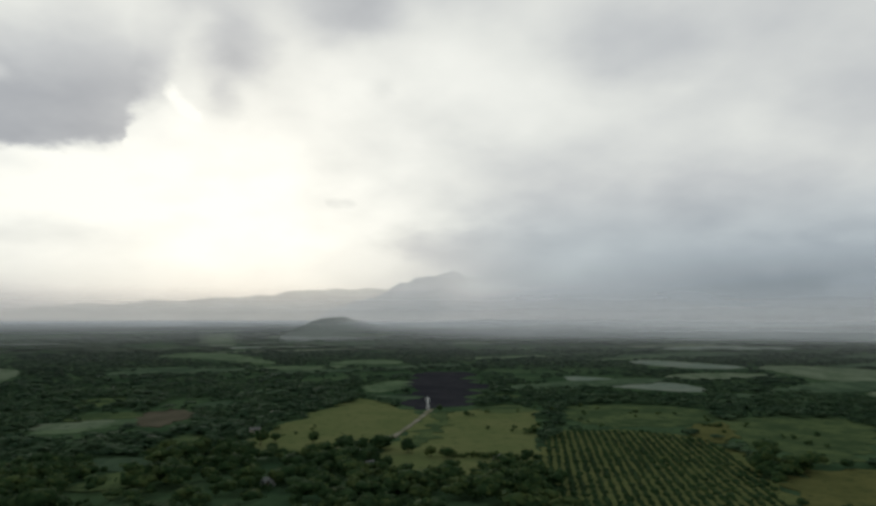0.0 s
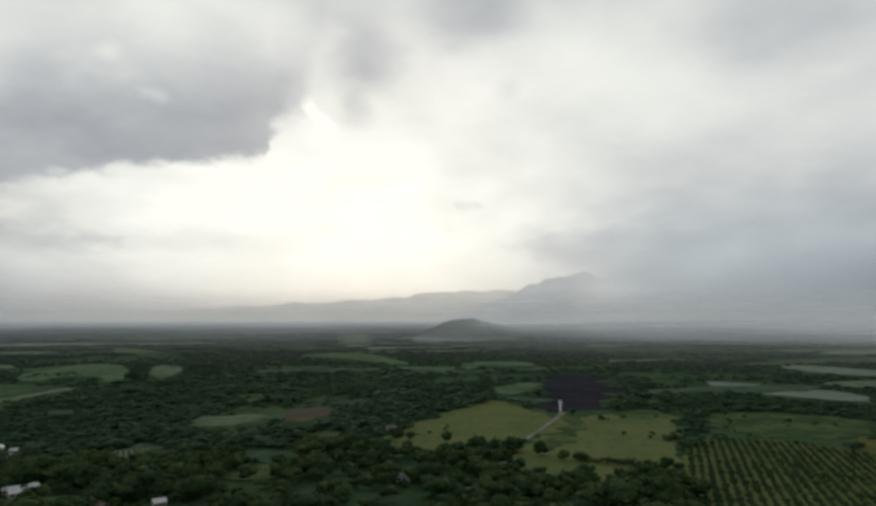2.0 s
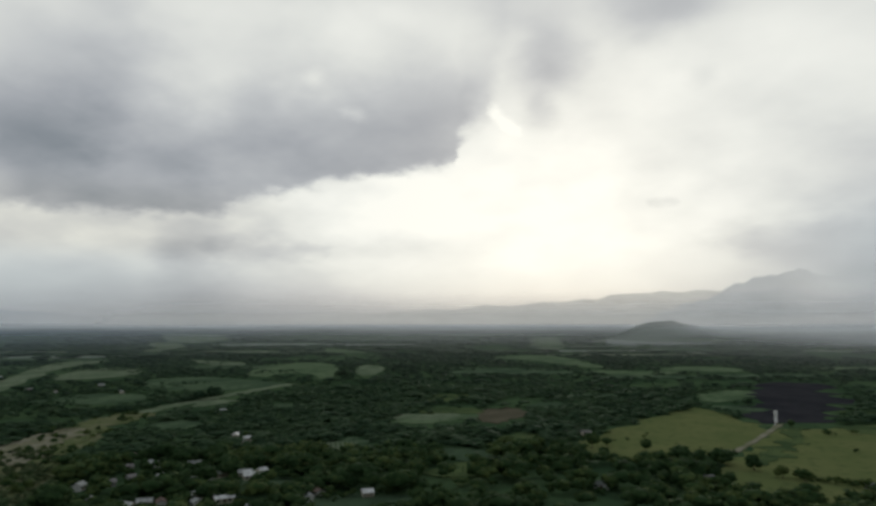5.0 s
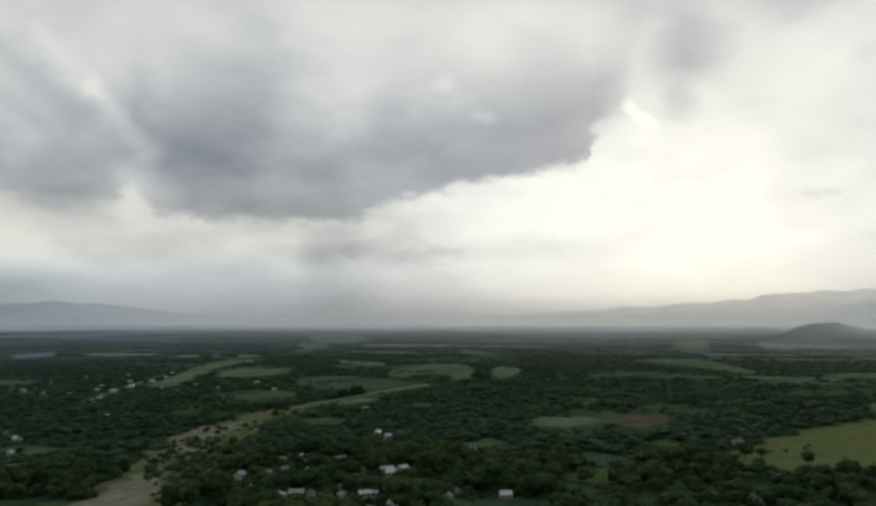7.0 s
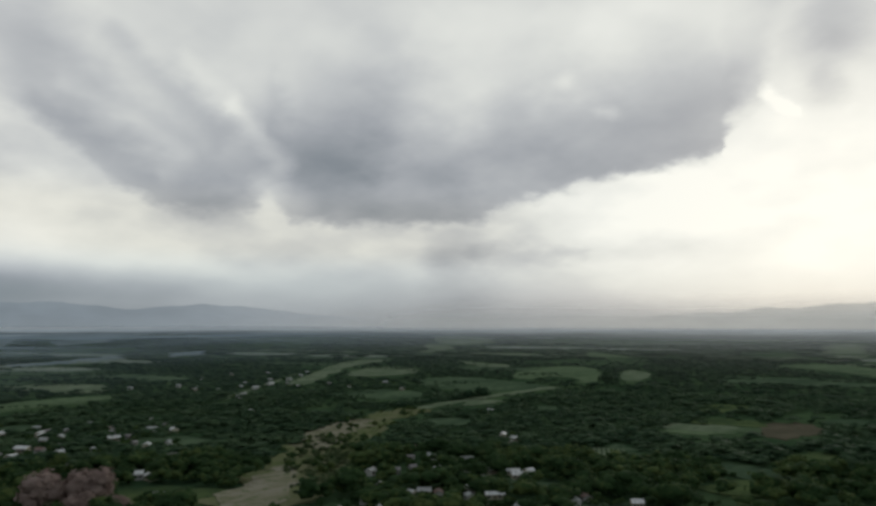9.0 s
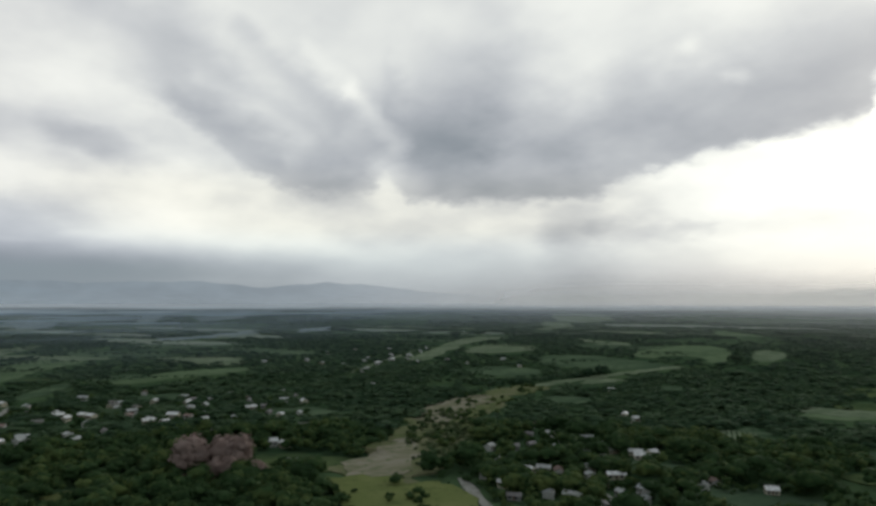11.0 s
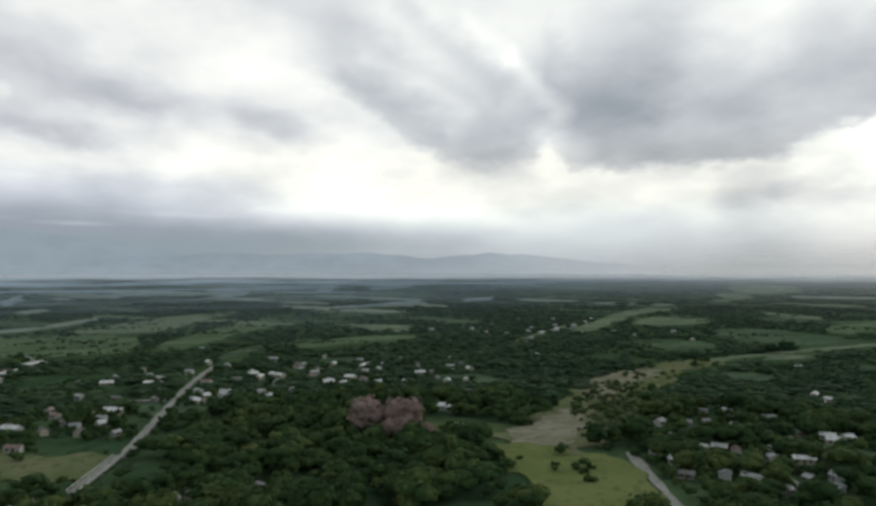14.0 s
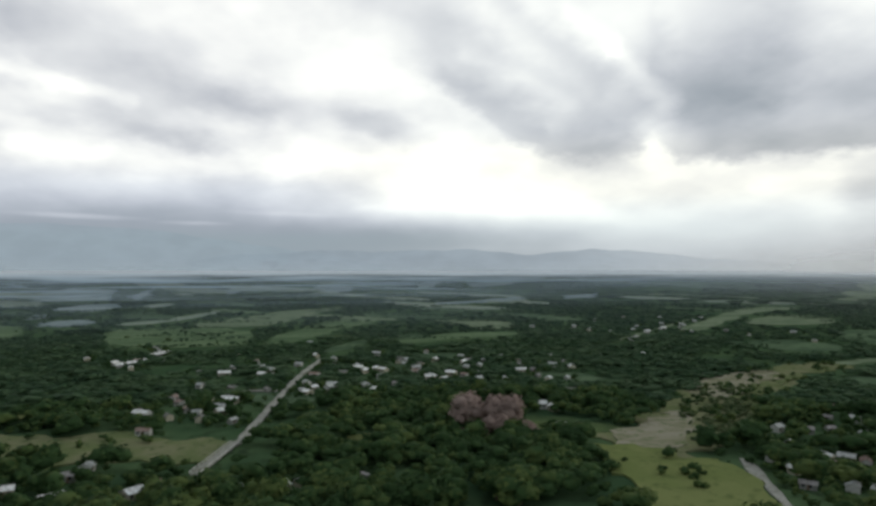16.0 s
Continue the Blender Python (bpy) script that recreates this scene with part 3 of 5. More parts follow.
sheet("river_bank", [(-416, 237), (-458, 271), (-480, 316), (-492, 363), (-447, 337), (-400, 285), (-365, 242), (-325, 206), (-296, 172), (-290, 157), (-340, 188)], M_GRAVEL,
      "grassy gravel bank of the dry river", "river bed", 0.12)
ribbon("dirt_track", [(-6, 600), (-12, 560), (-26, 480), (-40, 428)], 5, M_SAND, "pale dirt track curving through the meadow", "track")
sheet("crop_field", [(66, 450), (95, 492), (150, 487), (182, 440), (168, 350), (150, 280), (140, 255), (52, 275), (50, 330)], M_CROP,
      "planted field with long rows of young palms", "field")
sheet("pasture", [(191, 512), (252, 554), (344, 537), (240, 380), (205, 372), (196, 440)], M_ROUGH, "dull green pasture with scattered bushes", "field")
sheet("pasture", [(100, 620), (200, 640), (240, 560), (180, 500), (110, 500)], M_ROUGH, "dull green pasture behind the planted rows", "field")
sheet("strip_field", [(338, 1240), (403, 1298), (452, 1210), (512, 1112), (451, 1050), (376, 1100)], M_PALE, "long pale stubble strip", "field", uneven=8)
sheet("strip_field", [(520, 1120), (594, 1133), (690, 1027), (560, 815), (496, 842), (500, 985)], M_FALLOW, "broad pale pasture under the shower", "field", uneven=10)
sheet("strip_field", [(-617, 1544), (-524, 1497), (-470, 1560), (-247, 1133), (-374, 1270), (-503, 1371)], M_PASTURE, "thin curved far pasture in haze", "field", uneven=8)
sheet("olive_meadow", [(169, 338), (189, 355), (211, 362), (240, 352), (215, 296), (175, 262), (153, 284)], M_OLIVE, "olive green meadow beside the planted rows", "meadow", 0.3)
sheet("olive_meadow", [(185, 502), (216, 523), (219, 502), (196, 456), (176, 432), (170, 456)], M_OLIVE, "small olive green clearing with bushes", "meadow", 0.5, clear=False)
sheet("strip_field", [(-286, 470), (-279, 513), (-241, 561), (-215, 594), (-204, 561), (-241, 505), (-255, 470)], M_PASTURE, "narrow green strip among trees", "field")
sheet("tilled_field", [(-253, 570), (-228, 612), (-195, 549), (-211, 484)], M_BROWN, "brown fallow field among trees", "field")
sheet("small_clearing", [(-334, 54), (-338, 72), (-328, 92), (-312, 94), (-302, 84), (-304, 62), (-316, 54)], M_TILLED, "reddish bare earth under the pink trees", "ground", 0.2)
sheet("strip_field", [(-420, -187), (-430, -175), (-390, -160), (-380, -174)], M_MEADOW, "small bright green clearing", "field")
sheet("small_clearing", [(-318, 4), (-329, 10), (-330, 23), (-319, 24), (-307, 18), (-306, 8)], M_MEADOW, "small bright green clearing", "field")
# the dry river: gravel, sand bars and grassy banks
sheet("river_bank", [(-366, 198), (-411, 237), (-432, 268), (-406, 269), (-340, 228), (-292, 190), (-280, 172), (-287, 163), (-324, 174)], M_GRAVEL,
      "grassy river bank grown over with light green scrub", "river bed", 0.14)
ribbon("river_bed", [(-575, 700), (-560, 620), (-545, 545), (-525, 455), (-500, 385)], 20, M_FALLOW, "narrow pale upper reach of the dry river", "river bed", 0.16)
ribbon("river_bed", [(-510, 420), (-492, 370), (-450, 300), (-400, 245), (-345, 190), (-300, 150), (-270, 130)], 46, M_GRAVEL,
       "dry gravel river bed with tufts of grass", "river bed", 0.2)
sheet("sand_bar", [(-294, 120), (-327, 152), (-362, 198), (-345, 195), (-318, 180), (-284, 156), (-276, 136)], M_SAND, "pale pinkish sand bar", "sand", 0.45, clear=False)
sheet("sand_bar", [(-404, 226), (-446, 258), (-480, 302), (-484, 342), (-462, 334), (-436, 296), (-400, 256), (-384, 236)], M_SAND, "pale pinkish sand bar", "sand", 0.45, clear=False)
sheet("river_meadow", [(-295, 111), (-302, 138), (-271, 147), (-257, 159), (-234, 155), (-209, 150), (-191, 135), (-197, 99), (-242, 111), (-272, 112)], M_LUSH,
      "yellowish green river meadow with bushes", "meadow", 0.4)
ribbon("river_bed", [(-305, -50), (-314, -90), (-326, -130), (-330, -175), (-330, -240)], 50, M_GRAVEL, "grassy dry river bed below the village", "river bed", 0.2)
ribbon("village_road", [(-314, -46), (-330, -43), (-376, -39), (-451, -33), (-521, -26), (-600, -13)], 4.6, M_ROAD, "pale dusty village road", "road", 0.5)
ribbon("village_road", [(-262, 170), (-240, 162), (-222, 156), (-205, 150), (-180, 140)], 4.4, M_ROAD, "pale dusty lane beside the meadow", "road", 0.5)
ribbon("village_lane", [(-222, 209), (-209, 205), (-198, 203), (-189, 203), (-170, 209)], 5, M_ROAD, "pale dusty lane between the houses", "road", 0.5)
ribbon("side_lane", [(-455, -60), (-452, -33)], 5, M_ROAD, "short pale side lane", "road", 0.6)

sheet("fallow_strip", [(-6, 545), (6, 592), (14, 580), (2, 465), (-14, 420), (-20, 432)], M_ROUGH, "narrow rough strip of poor grass beside the track", "field", 0.5, clear=False)
sheet("seedling_plot", [(-284, 372), (-266, 404), (-230, 358), (-246, 326)], M_DARKGREEN, "dark plot with pale seedling beds", "field")
sheet("small_clearing", [(-152, 304), (-156, 325), (-136, 318), (-138, 296)], M_ROUGH, "small grassy clearing among trees", "field")
sheet("small_clearing", [(-186, 452), (-166, 480), (-140, 434), (-162, 420)], M_ROUGH, "grassy clearing among trees", "field")
sheet("small_clearing", [(-110, 392), (-108, 412), (-96, 410), (-96, 396)], M_FALLOW, "pale dry clearing beside the meadow", "field")
ribbon("village_lane", [(-700, 300), (-745, 338), (-820, 400), (-895, 468), (-1000, 560)], 9, M_FALLOW, "pale lane through the far hamlet", "road", 0.5)
# pale bluish fields, in long thin plots, on the plain beyond the village
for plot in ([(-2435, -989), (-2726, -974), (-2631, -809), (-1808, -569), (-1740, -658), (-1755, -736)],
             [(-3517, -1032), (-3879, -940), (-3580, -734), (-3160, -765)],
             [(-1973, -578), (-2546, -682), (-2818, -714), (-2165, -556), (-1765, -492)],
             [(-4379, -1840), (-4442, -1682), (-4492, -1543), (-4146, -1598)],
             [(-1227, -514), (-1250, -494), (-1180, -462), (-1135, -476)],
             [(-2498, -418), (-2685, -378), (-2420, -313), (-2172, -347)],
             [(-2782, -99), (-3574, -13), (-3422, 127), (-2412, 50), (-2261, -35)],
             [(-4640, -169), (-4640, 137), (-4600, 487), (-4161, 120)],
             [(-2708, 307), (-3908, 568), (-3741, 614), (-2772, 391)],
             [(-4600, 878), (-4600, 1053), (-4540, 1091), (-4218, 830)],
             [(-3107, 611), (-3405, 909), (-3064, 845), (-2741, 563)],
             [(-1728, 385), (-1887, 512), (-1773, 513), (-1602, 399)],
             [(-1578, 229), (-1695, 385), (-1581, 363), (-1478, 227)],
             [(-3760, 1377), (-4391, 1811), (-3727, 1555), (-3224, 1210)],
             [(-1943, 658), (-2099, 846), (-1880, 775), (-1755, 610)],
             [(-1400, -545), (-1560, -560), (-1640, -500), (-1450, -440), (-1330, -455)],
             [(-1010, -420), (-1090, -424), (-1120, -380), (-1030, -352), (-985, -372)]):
    tagged(sheet("wet_field", plot, M_BLUISH, "pale bluish field between dark hedges", "field", lift=0.9, times=0, uneven=18, skirt=3.0), group="wet fields")
OPEN_LAND = list(CLEAR)
# a patchwork of lesser fields: jittered plots, some of them open land, the rest left to the woods
rng = np.random.default_rng(11)


def overlaps(x, y):
    near = (poly for poly in CLEAR if (np.abs(poly.mean(0) - (x, y)) < np.ptp(poly, 0)).all())
    return any(inside(np.array([x]), np.array([y]), poly)[0] for poly in near)


def inside(px, py, poly):
    hit = np.zeros(len(px), bool)
    for (x0, y0), (x1, y1) in zip(poly, np.roll(poly, -1, 0)):
        if y0 != y1:
            cross = ((y0 > py) != (y1 > py)) & (px < (x1 - x0) * (py - y0) / (y1 - y0) + x0)
            hit ^= cross
    return hit


def patchwork(r0, r1, size, share, stretch, palette, lift, group):
    n = int(2.4 * r1 / size)
    jit = rng.uniform(-0.3, 0.3, (n + 1, n + 1, 2))
    c, q = math.cos(0.5), math.sin(0.5)

    def corner(i, j):
        u, v = (i - n / 2 + jit[i, j, 0]) * size * stretch, (j - n / 2 + jit[i, j, 1]) * size
        return u * c - v * q, u * q + v * c

    k = 0
    for i in range(n):
        for j in range(n):
            quad = [corner(i, j), corner(i + 1, j), corner(i + 1, j + 1), corner(i, j + 1)]
            x, y = sum(t[0] for t in quad) / 4, sum(t[1] for t in quad) / 4
            r, a = math.hypot(x, y), math.degrees(math.atan2(-x, y))
            pick, kind = rng.random(), rng.random()
            if not (r0 < r < r1 and -42 < a < 122) or pick > share * (1.05 if a > 74 and r < 1450 else 0.75 if a > 74 else 0.45 if a > 40 else 0.6) or overlaps(x, y):
                continue
            quad = [(x + (t[0] - x) * 0.92, y + (t[1] - y) * 0.92) for t in quad]
            mat, lab = next((m, l) for p, m, l in palette if kind < p)
            k += 1
            tagged(sheet("far_field", quad, mat, lab, "field", lift=lift + 0.003 * r / 10 + 0.01 * (k % 7), times=1, uneven=size * 0.14, skirt=3.0), group=group)


GREENS = [(0.66, M_DARKGREEN, "dark green level crop field"), (0.88, M_PASTURE, "dull green pasture between hedges"), (1.1, M_FALLOW, "pale stubble field between hedges")]
FAR_GREENS = [(0.34, M_DARKGREEN, GREENS[0][2]), (0.55, M_FALLOW, GREENS[2][2]), (1.1, M_PALE, "pale grass field in thin mist")]
patchwork(800, 1450, 85, 0.50, 2.6, GREENS, 0.3, "fields of the plain")
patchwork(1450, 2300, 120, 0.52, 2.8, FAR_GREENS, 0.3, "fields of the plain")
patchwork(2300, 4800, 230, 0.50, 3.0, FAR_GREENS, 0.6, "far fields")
patchwork(300, 800, 40, 0.15, 1.3, [(0.6, M_DARKGREEN, "small grassy clearing between trees"), (1.1, M_ROUGH, "small clearing of rough grass between trees")], 0.1, "small clearings")

# ---- far hills, their haze painted in, and mist ----
def ridge(name, dist, depth, knots, mat, label, rough=0.12, steps=150):
    """A range of hills along a skyline of (azimuth, elevation) knots, as seen from the hovering height."""
    aa = np.linspace(knots[0][0], knots[-1][0], steps)
    prof = np.interp(aa, [k[0] for k in knots], [k[1] for k in knots])
    soft = np.hanning(9) / np.hanning(9).sum()
    prof = np.convolve(np.pad(prof, 4, mode="edge"), soft, mode="valid")
    prof += [rough * noise.fractal((a * 0.45, 2.0, dist * 0.01), 0.8, 2.1, 6) for a in aa]
    rows = np.linspace(0, 1, 12)
    V = []
    for u in rows:
        rr = dist - depth * (1 - u)
        crest = HOVER + np.tan(np.radians(prof)) * dist
        x, y = -rr * np.sin(np.radians(aa)), rr * np.cos(np.radians(aa))
        base = rise(x, y) - 5
        wob = np.array([noise.fractal((a * 0.8, u * 3, dist), 0.9, 2.0, 4) for a in aa])
        z = base + (crest - base) * np.clip(u + wob * 0.10 * u * (1 - u) * 4, 0, 1) ** 1.2
        V.append(np.stack([x, y, z], -1))
    V = np.array(V)
    n, m = V.shape[:2]
    i, j = np.meshgrid(np.arange(n - 1), np.arange(m - 1), indexing="ij")
    q = i * m + j
    ob = link_mesh(name, V.reshape(-1, 3), np.stack([q, q + 1, q + m + 1, q + m], -1).reshape(-1, 4)[:, ::-1], mat, smooth=True)
    return tagged(ob, label, "mountains", kind="structure")


# each range glows in its own haze colour; some fade out by bearing
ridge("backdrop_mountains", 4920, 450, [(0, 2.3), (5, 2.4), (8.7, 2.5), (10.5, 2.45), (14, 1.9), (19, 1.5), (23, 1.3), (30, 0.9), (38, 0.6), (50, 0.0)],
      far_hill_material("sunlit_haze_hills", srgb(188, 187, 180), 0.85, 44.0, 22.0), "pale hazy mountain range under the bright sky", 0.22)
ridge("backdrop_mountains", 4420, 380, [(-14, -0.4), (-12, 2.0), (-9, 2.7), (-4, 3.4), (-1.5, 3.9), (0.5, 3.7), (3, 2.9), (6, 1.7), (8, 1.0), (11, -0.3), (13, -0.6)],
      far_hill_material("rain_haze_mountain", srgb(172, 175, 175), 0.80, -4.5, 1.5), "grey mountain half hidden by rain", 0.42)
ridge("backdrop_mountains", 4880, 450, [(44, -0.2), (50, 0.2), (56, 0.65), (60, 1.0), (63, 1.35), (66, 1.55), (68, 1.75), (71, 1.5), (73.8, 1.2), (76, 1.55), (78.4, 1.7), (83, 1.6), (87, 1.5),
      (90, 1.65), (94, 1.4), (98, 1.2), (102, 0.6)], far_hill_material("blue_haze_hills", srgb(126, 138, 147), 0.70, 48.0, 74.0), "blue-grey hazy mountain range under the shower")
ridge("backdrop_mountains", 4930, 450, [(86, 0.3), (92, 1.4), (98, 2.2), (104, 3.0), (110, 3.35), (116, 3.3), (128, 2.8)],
      far_hill_material("dark_blue_haze_hills", srgb(126, 141, 150), 0.46), "hazy dark blue-grey mountain under low cloud")
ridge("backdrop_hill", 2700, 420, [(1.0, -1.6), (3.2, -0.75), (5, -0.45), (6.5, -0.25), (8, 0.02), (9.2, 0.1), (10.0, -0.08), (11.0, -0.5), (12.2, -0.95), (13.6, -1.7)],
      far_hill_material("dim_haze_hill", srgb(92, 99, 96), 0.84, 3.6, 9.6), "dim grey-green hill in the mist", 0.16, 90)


def mist(dist, low, high, amount, az0=-75, az1=150, tint=(0.80, 0.81, 0.80, 1)):
    aa = np.radians(np.linspace(az0, az1, 90))
    zz = np.linspace(low, high, 6)
    Z, AA = np.meshgrid(zz, aa, indexing="ij")
    V = np.stack([-dist * np.sin(AA), dist * np.cos(AA), Z], -1)
    n, m = Z.shape
    i, j = np.meshgrid(np.arange(n - 1), np.arange(m - 1), indexing="ij")
    q = i * m + j
    ob = link_mesh("mist_bank", V.reshape(-1, 3), np.stack([q, q + 1, q + m + 1, q + m], -1).reshape(-1, 4), mist_material("mist", amount, az0, az1, tint), smooth=True)
    return tagged(ob, "thin pale bank of ground mist", "mist", kind="stuff")


mist(2300, -1, 82, 0.36, -75, 6, (0.70, 0.76, 0.79, 1))
mist(3000, 8, 120, 0.24, -75, 10)
mist(3550, 44, 190, 0.50, -75, 68)
mist(4100, 50, 280, 0.52, -75, 66)
mist(4300, 50, 150, 0.14, 42, 150)
mist(3950, 40, 490, 0.34, -75, 16, (0.66, 0.73, 0.78, 1))


def haze_sheet_material():
    """Haze and mist as a low sheet, thicker towards hills and under the rain."""
    def build(g):
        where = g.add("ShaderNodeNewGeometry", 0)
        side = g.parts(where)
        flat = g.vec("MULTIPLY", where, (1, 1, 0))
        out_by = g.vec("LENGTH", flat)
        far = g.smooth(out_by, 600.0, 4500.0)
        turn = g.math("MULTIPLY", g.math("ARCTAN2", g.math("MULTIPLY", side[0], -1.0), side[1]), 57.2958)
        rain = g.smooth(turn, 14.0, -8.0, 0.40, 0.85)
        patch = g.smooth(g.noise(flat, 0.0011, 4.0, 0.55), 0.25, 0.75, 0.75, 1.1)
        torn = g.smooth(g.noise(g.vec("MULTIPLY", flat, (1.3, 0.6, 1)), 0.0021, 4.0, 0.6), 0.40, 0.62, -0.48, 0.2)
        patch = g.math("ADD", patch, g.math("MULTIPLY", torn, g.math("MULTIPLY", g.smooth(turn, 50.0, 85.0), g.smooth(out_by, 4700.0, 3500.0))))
        west_haze = g.math("MULTIPLY", g.smooth(out_by, 350.0, 2400.0, 0.0, 0.22), g.smooth(turn, 50.0, 105.0, 0.0, 1.6))
        foot = g.math("ADD", g.math("ADD", g.smooth(out_by, 2700.0, 4700.0, 0.0, 0.58), g.smooth(out_by, 3500.0, 4500.0, 0.0, 0.32)), west_haze)
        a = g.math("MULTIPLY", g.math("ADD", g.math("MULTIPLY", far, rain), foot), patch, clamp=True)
        # haze tint painted in: darker and bluer westward, paler near the hills
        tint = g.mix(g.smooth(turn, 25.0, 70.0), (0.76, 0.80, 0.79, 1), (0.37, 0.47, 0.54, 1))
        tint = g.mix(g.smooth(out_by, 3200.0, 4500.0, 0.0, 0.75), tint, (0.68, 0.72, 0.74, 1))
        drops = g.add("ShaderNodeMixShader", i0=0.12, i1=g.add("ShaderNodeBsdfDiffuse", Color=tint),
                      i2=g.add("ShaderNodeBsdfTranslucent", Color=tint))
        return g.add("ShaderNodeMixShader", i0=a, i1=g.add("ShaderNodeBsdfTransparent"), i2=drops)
    return material("low_haze", build)


# a see-through sheet added to carry the distance haze over the plain
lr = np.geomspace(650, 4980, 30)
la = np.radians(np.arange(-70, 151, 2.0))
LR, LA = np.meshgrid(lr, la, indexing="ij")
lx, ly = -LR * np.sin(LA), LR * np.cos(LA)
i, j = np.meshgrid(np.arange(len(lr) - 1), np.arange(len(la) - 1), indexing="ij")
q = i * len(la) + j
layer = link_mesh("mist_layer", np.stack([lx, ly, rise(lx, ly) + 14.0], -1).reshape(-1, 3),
                  np.stack([q, q + 1, q + len(la) + 1, q + len(la)], -1).reshape(-1, 4)[:, ::-1], haze_sheet_material(), smooth=True)
tagged(layer, "low see-through sheet of bluish haze over the far plain", "mist", kind="stuff")


# ---- trees ----
def ico():
    t = (1 + 5 ** 0.5) / 2
    v = np.array([(-1, t, 0), (1, t, 0), (-1, -t, 0), (1, -t, 0), (0, -1, t), (0, 1, t), (0, -1, -t), (0, 1, -t), (t, 0, -1), (t, 0, 1), (-t, 0, -1), (-t, 0, 1)])
    f = [(0, 11, 5), (0, 5, 1), (0, 1, 7), (0, 7, 10), (0, 10, 11), (1, 5, 9), (5, 11, 4), (11, 10, 2), (10, 7, 6), (7, 1, 8),
         (3, 9, 4), (3, 4, 2), (3, 2, 6), (3, 6, 8), (3, 8, 9), (4, 9, 5), (2, 4, 11), (6, 2, 10), (8, 6, 7), (9, 8, 1)]
    return v / np.linalg.norm(v[0]), np.array(f)


ICO_V, ICO_F = ico()


def crown_shape(rng, lumps, leaves, leaf=0.16, flat=0.8):
    """A crown about 1 wide and high, resting at 0: a few uneven leaf masses and loose sprays of leaves round them."""
    V, F, n = [], [], 0
    centres = []
    for k in range(lumps):
        a, r = rng.uniform(0, 6.28), rng.uniform(0.05, 0.30) if lumps > 1 else 0
        c = np.array([r * math.cos(a), r * math.sin(a), rng.uniform(0.35, 0.72)])
        s = rng.uniform(0.17, 0.30) if lumps > 1 else 0.5
        centres.append((c, s))
        v = ICO_V * (s * rng.uniform(0.72, 1.22, (12, 1))) * np.array([1, 1, flat]) + c
        V.append(v), F.append(ICO_F + n)
        n += 12
    for k in range(leaves):
        c, s = centres[rng.integers(len(centres))]
        d = rng.normal(size=3)
        d[2] = abs(d[2]) * 0.9 - 0.25
        d /= np.linalg.norm(d)
        p = c + d * s * rng.uniform(0.85, 1.2)
        u = np.cross(d, rng.normal(size=3))
        u /= np.linalg.norm(u)
        w = np.cross(u, d) + d * rng.uniform(-0.6, 0.6)
        e = leaf * rng.uniform(0.5, 1.2)
        V.append(np.array([p - u * e, p + w * e * 0.8, p + u * e * 0.9, p - w * e]))
        F.append(np.array([(0, 1, 2), (0, 2, 3)]) + n)
        n += 4
    return np.concatenate(V), np.concatenate(F)


def trunk_mesh(rng):
    bm = bmesh.new()
    lean = rng.uniform(-0.04, 0.04)
    rings = []
    for h, r in ((0.0, 0.040), (0.12, 0.028), (0.32, 0.022), (0.52, 0.014)):
        rings.append([bm.verts.new((r * math.cos(a) + lean * h, r * math.sin(a), h)) for a in np.linspace(0, 2 * math.pi, 7)[:-1]])
    for lo, hi in zip(rings, rings[1:]):
        for k in range(6):
            bm.faces.new((lo[k], lo[(k + 1) % 6], hi[(k + 1) % 6], hi[k]))
    for k in range(4):
        a = k * 1.6 + rng.uniform(0, 0.6)
        base, tip = Vector((lean * 0.3, 0, 0.28)), Vector((0.22 * math.cos(a), 0.22 * math.sin(a), 0.55))
        side = Vector((-math.sin(a), math.cos(a), 0)) * 0.010
        v = [bm.verts.new(p) for p in (base - side, base + side, base + Vector((0, 0, 0.03)), tip)]
        for tri in ((0, 1, 3), (1, 2, 3), (2, 0, 3)):
            bm.faces.new([v[q] for q in tri])
    return bm


rng = np.random.default_rng(5)
TREES = []
for k in range(6):
    tree = tagged(new("tree"), "dark green broad-crowned tree", "tree", "trees round the village")
    v, f = crown_shape(rng, 9, 420, 0.066)
    crown = link_mesh("crown", v, f, M_LEAF, tree, smooth=True)
    trunk = part("trunk", trunk_mesh(rng), M_BARK, tree, "grey-brown trunk with limbs")
    tree.location = (0, -400 - 30 * k, 0)
    tree.scale = (9, 9, 8)
    TREES.append(tree)

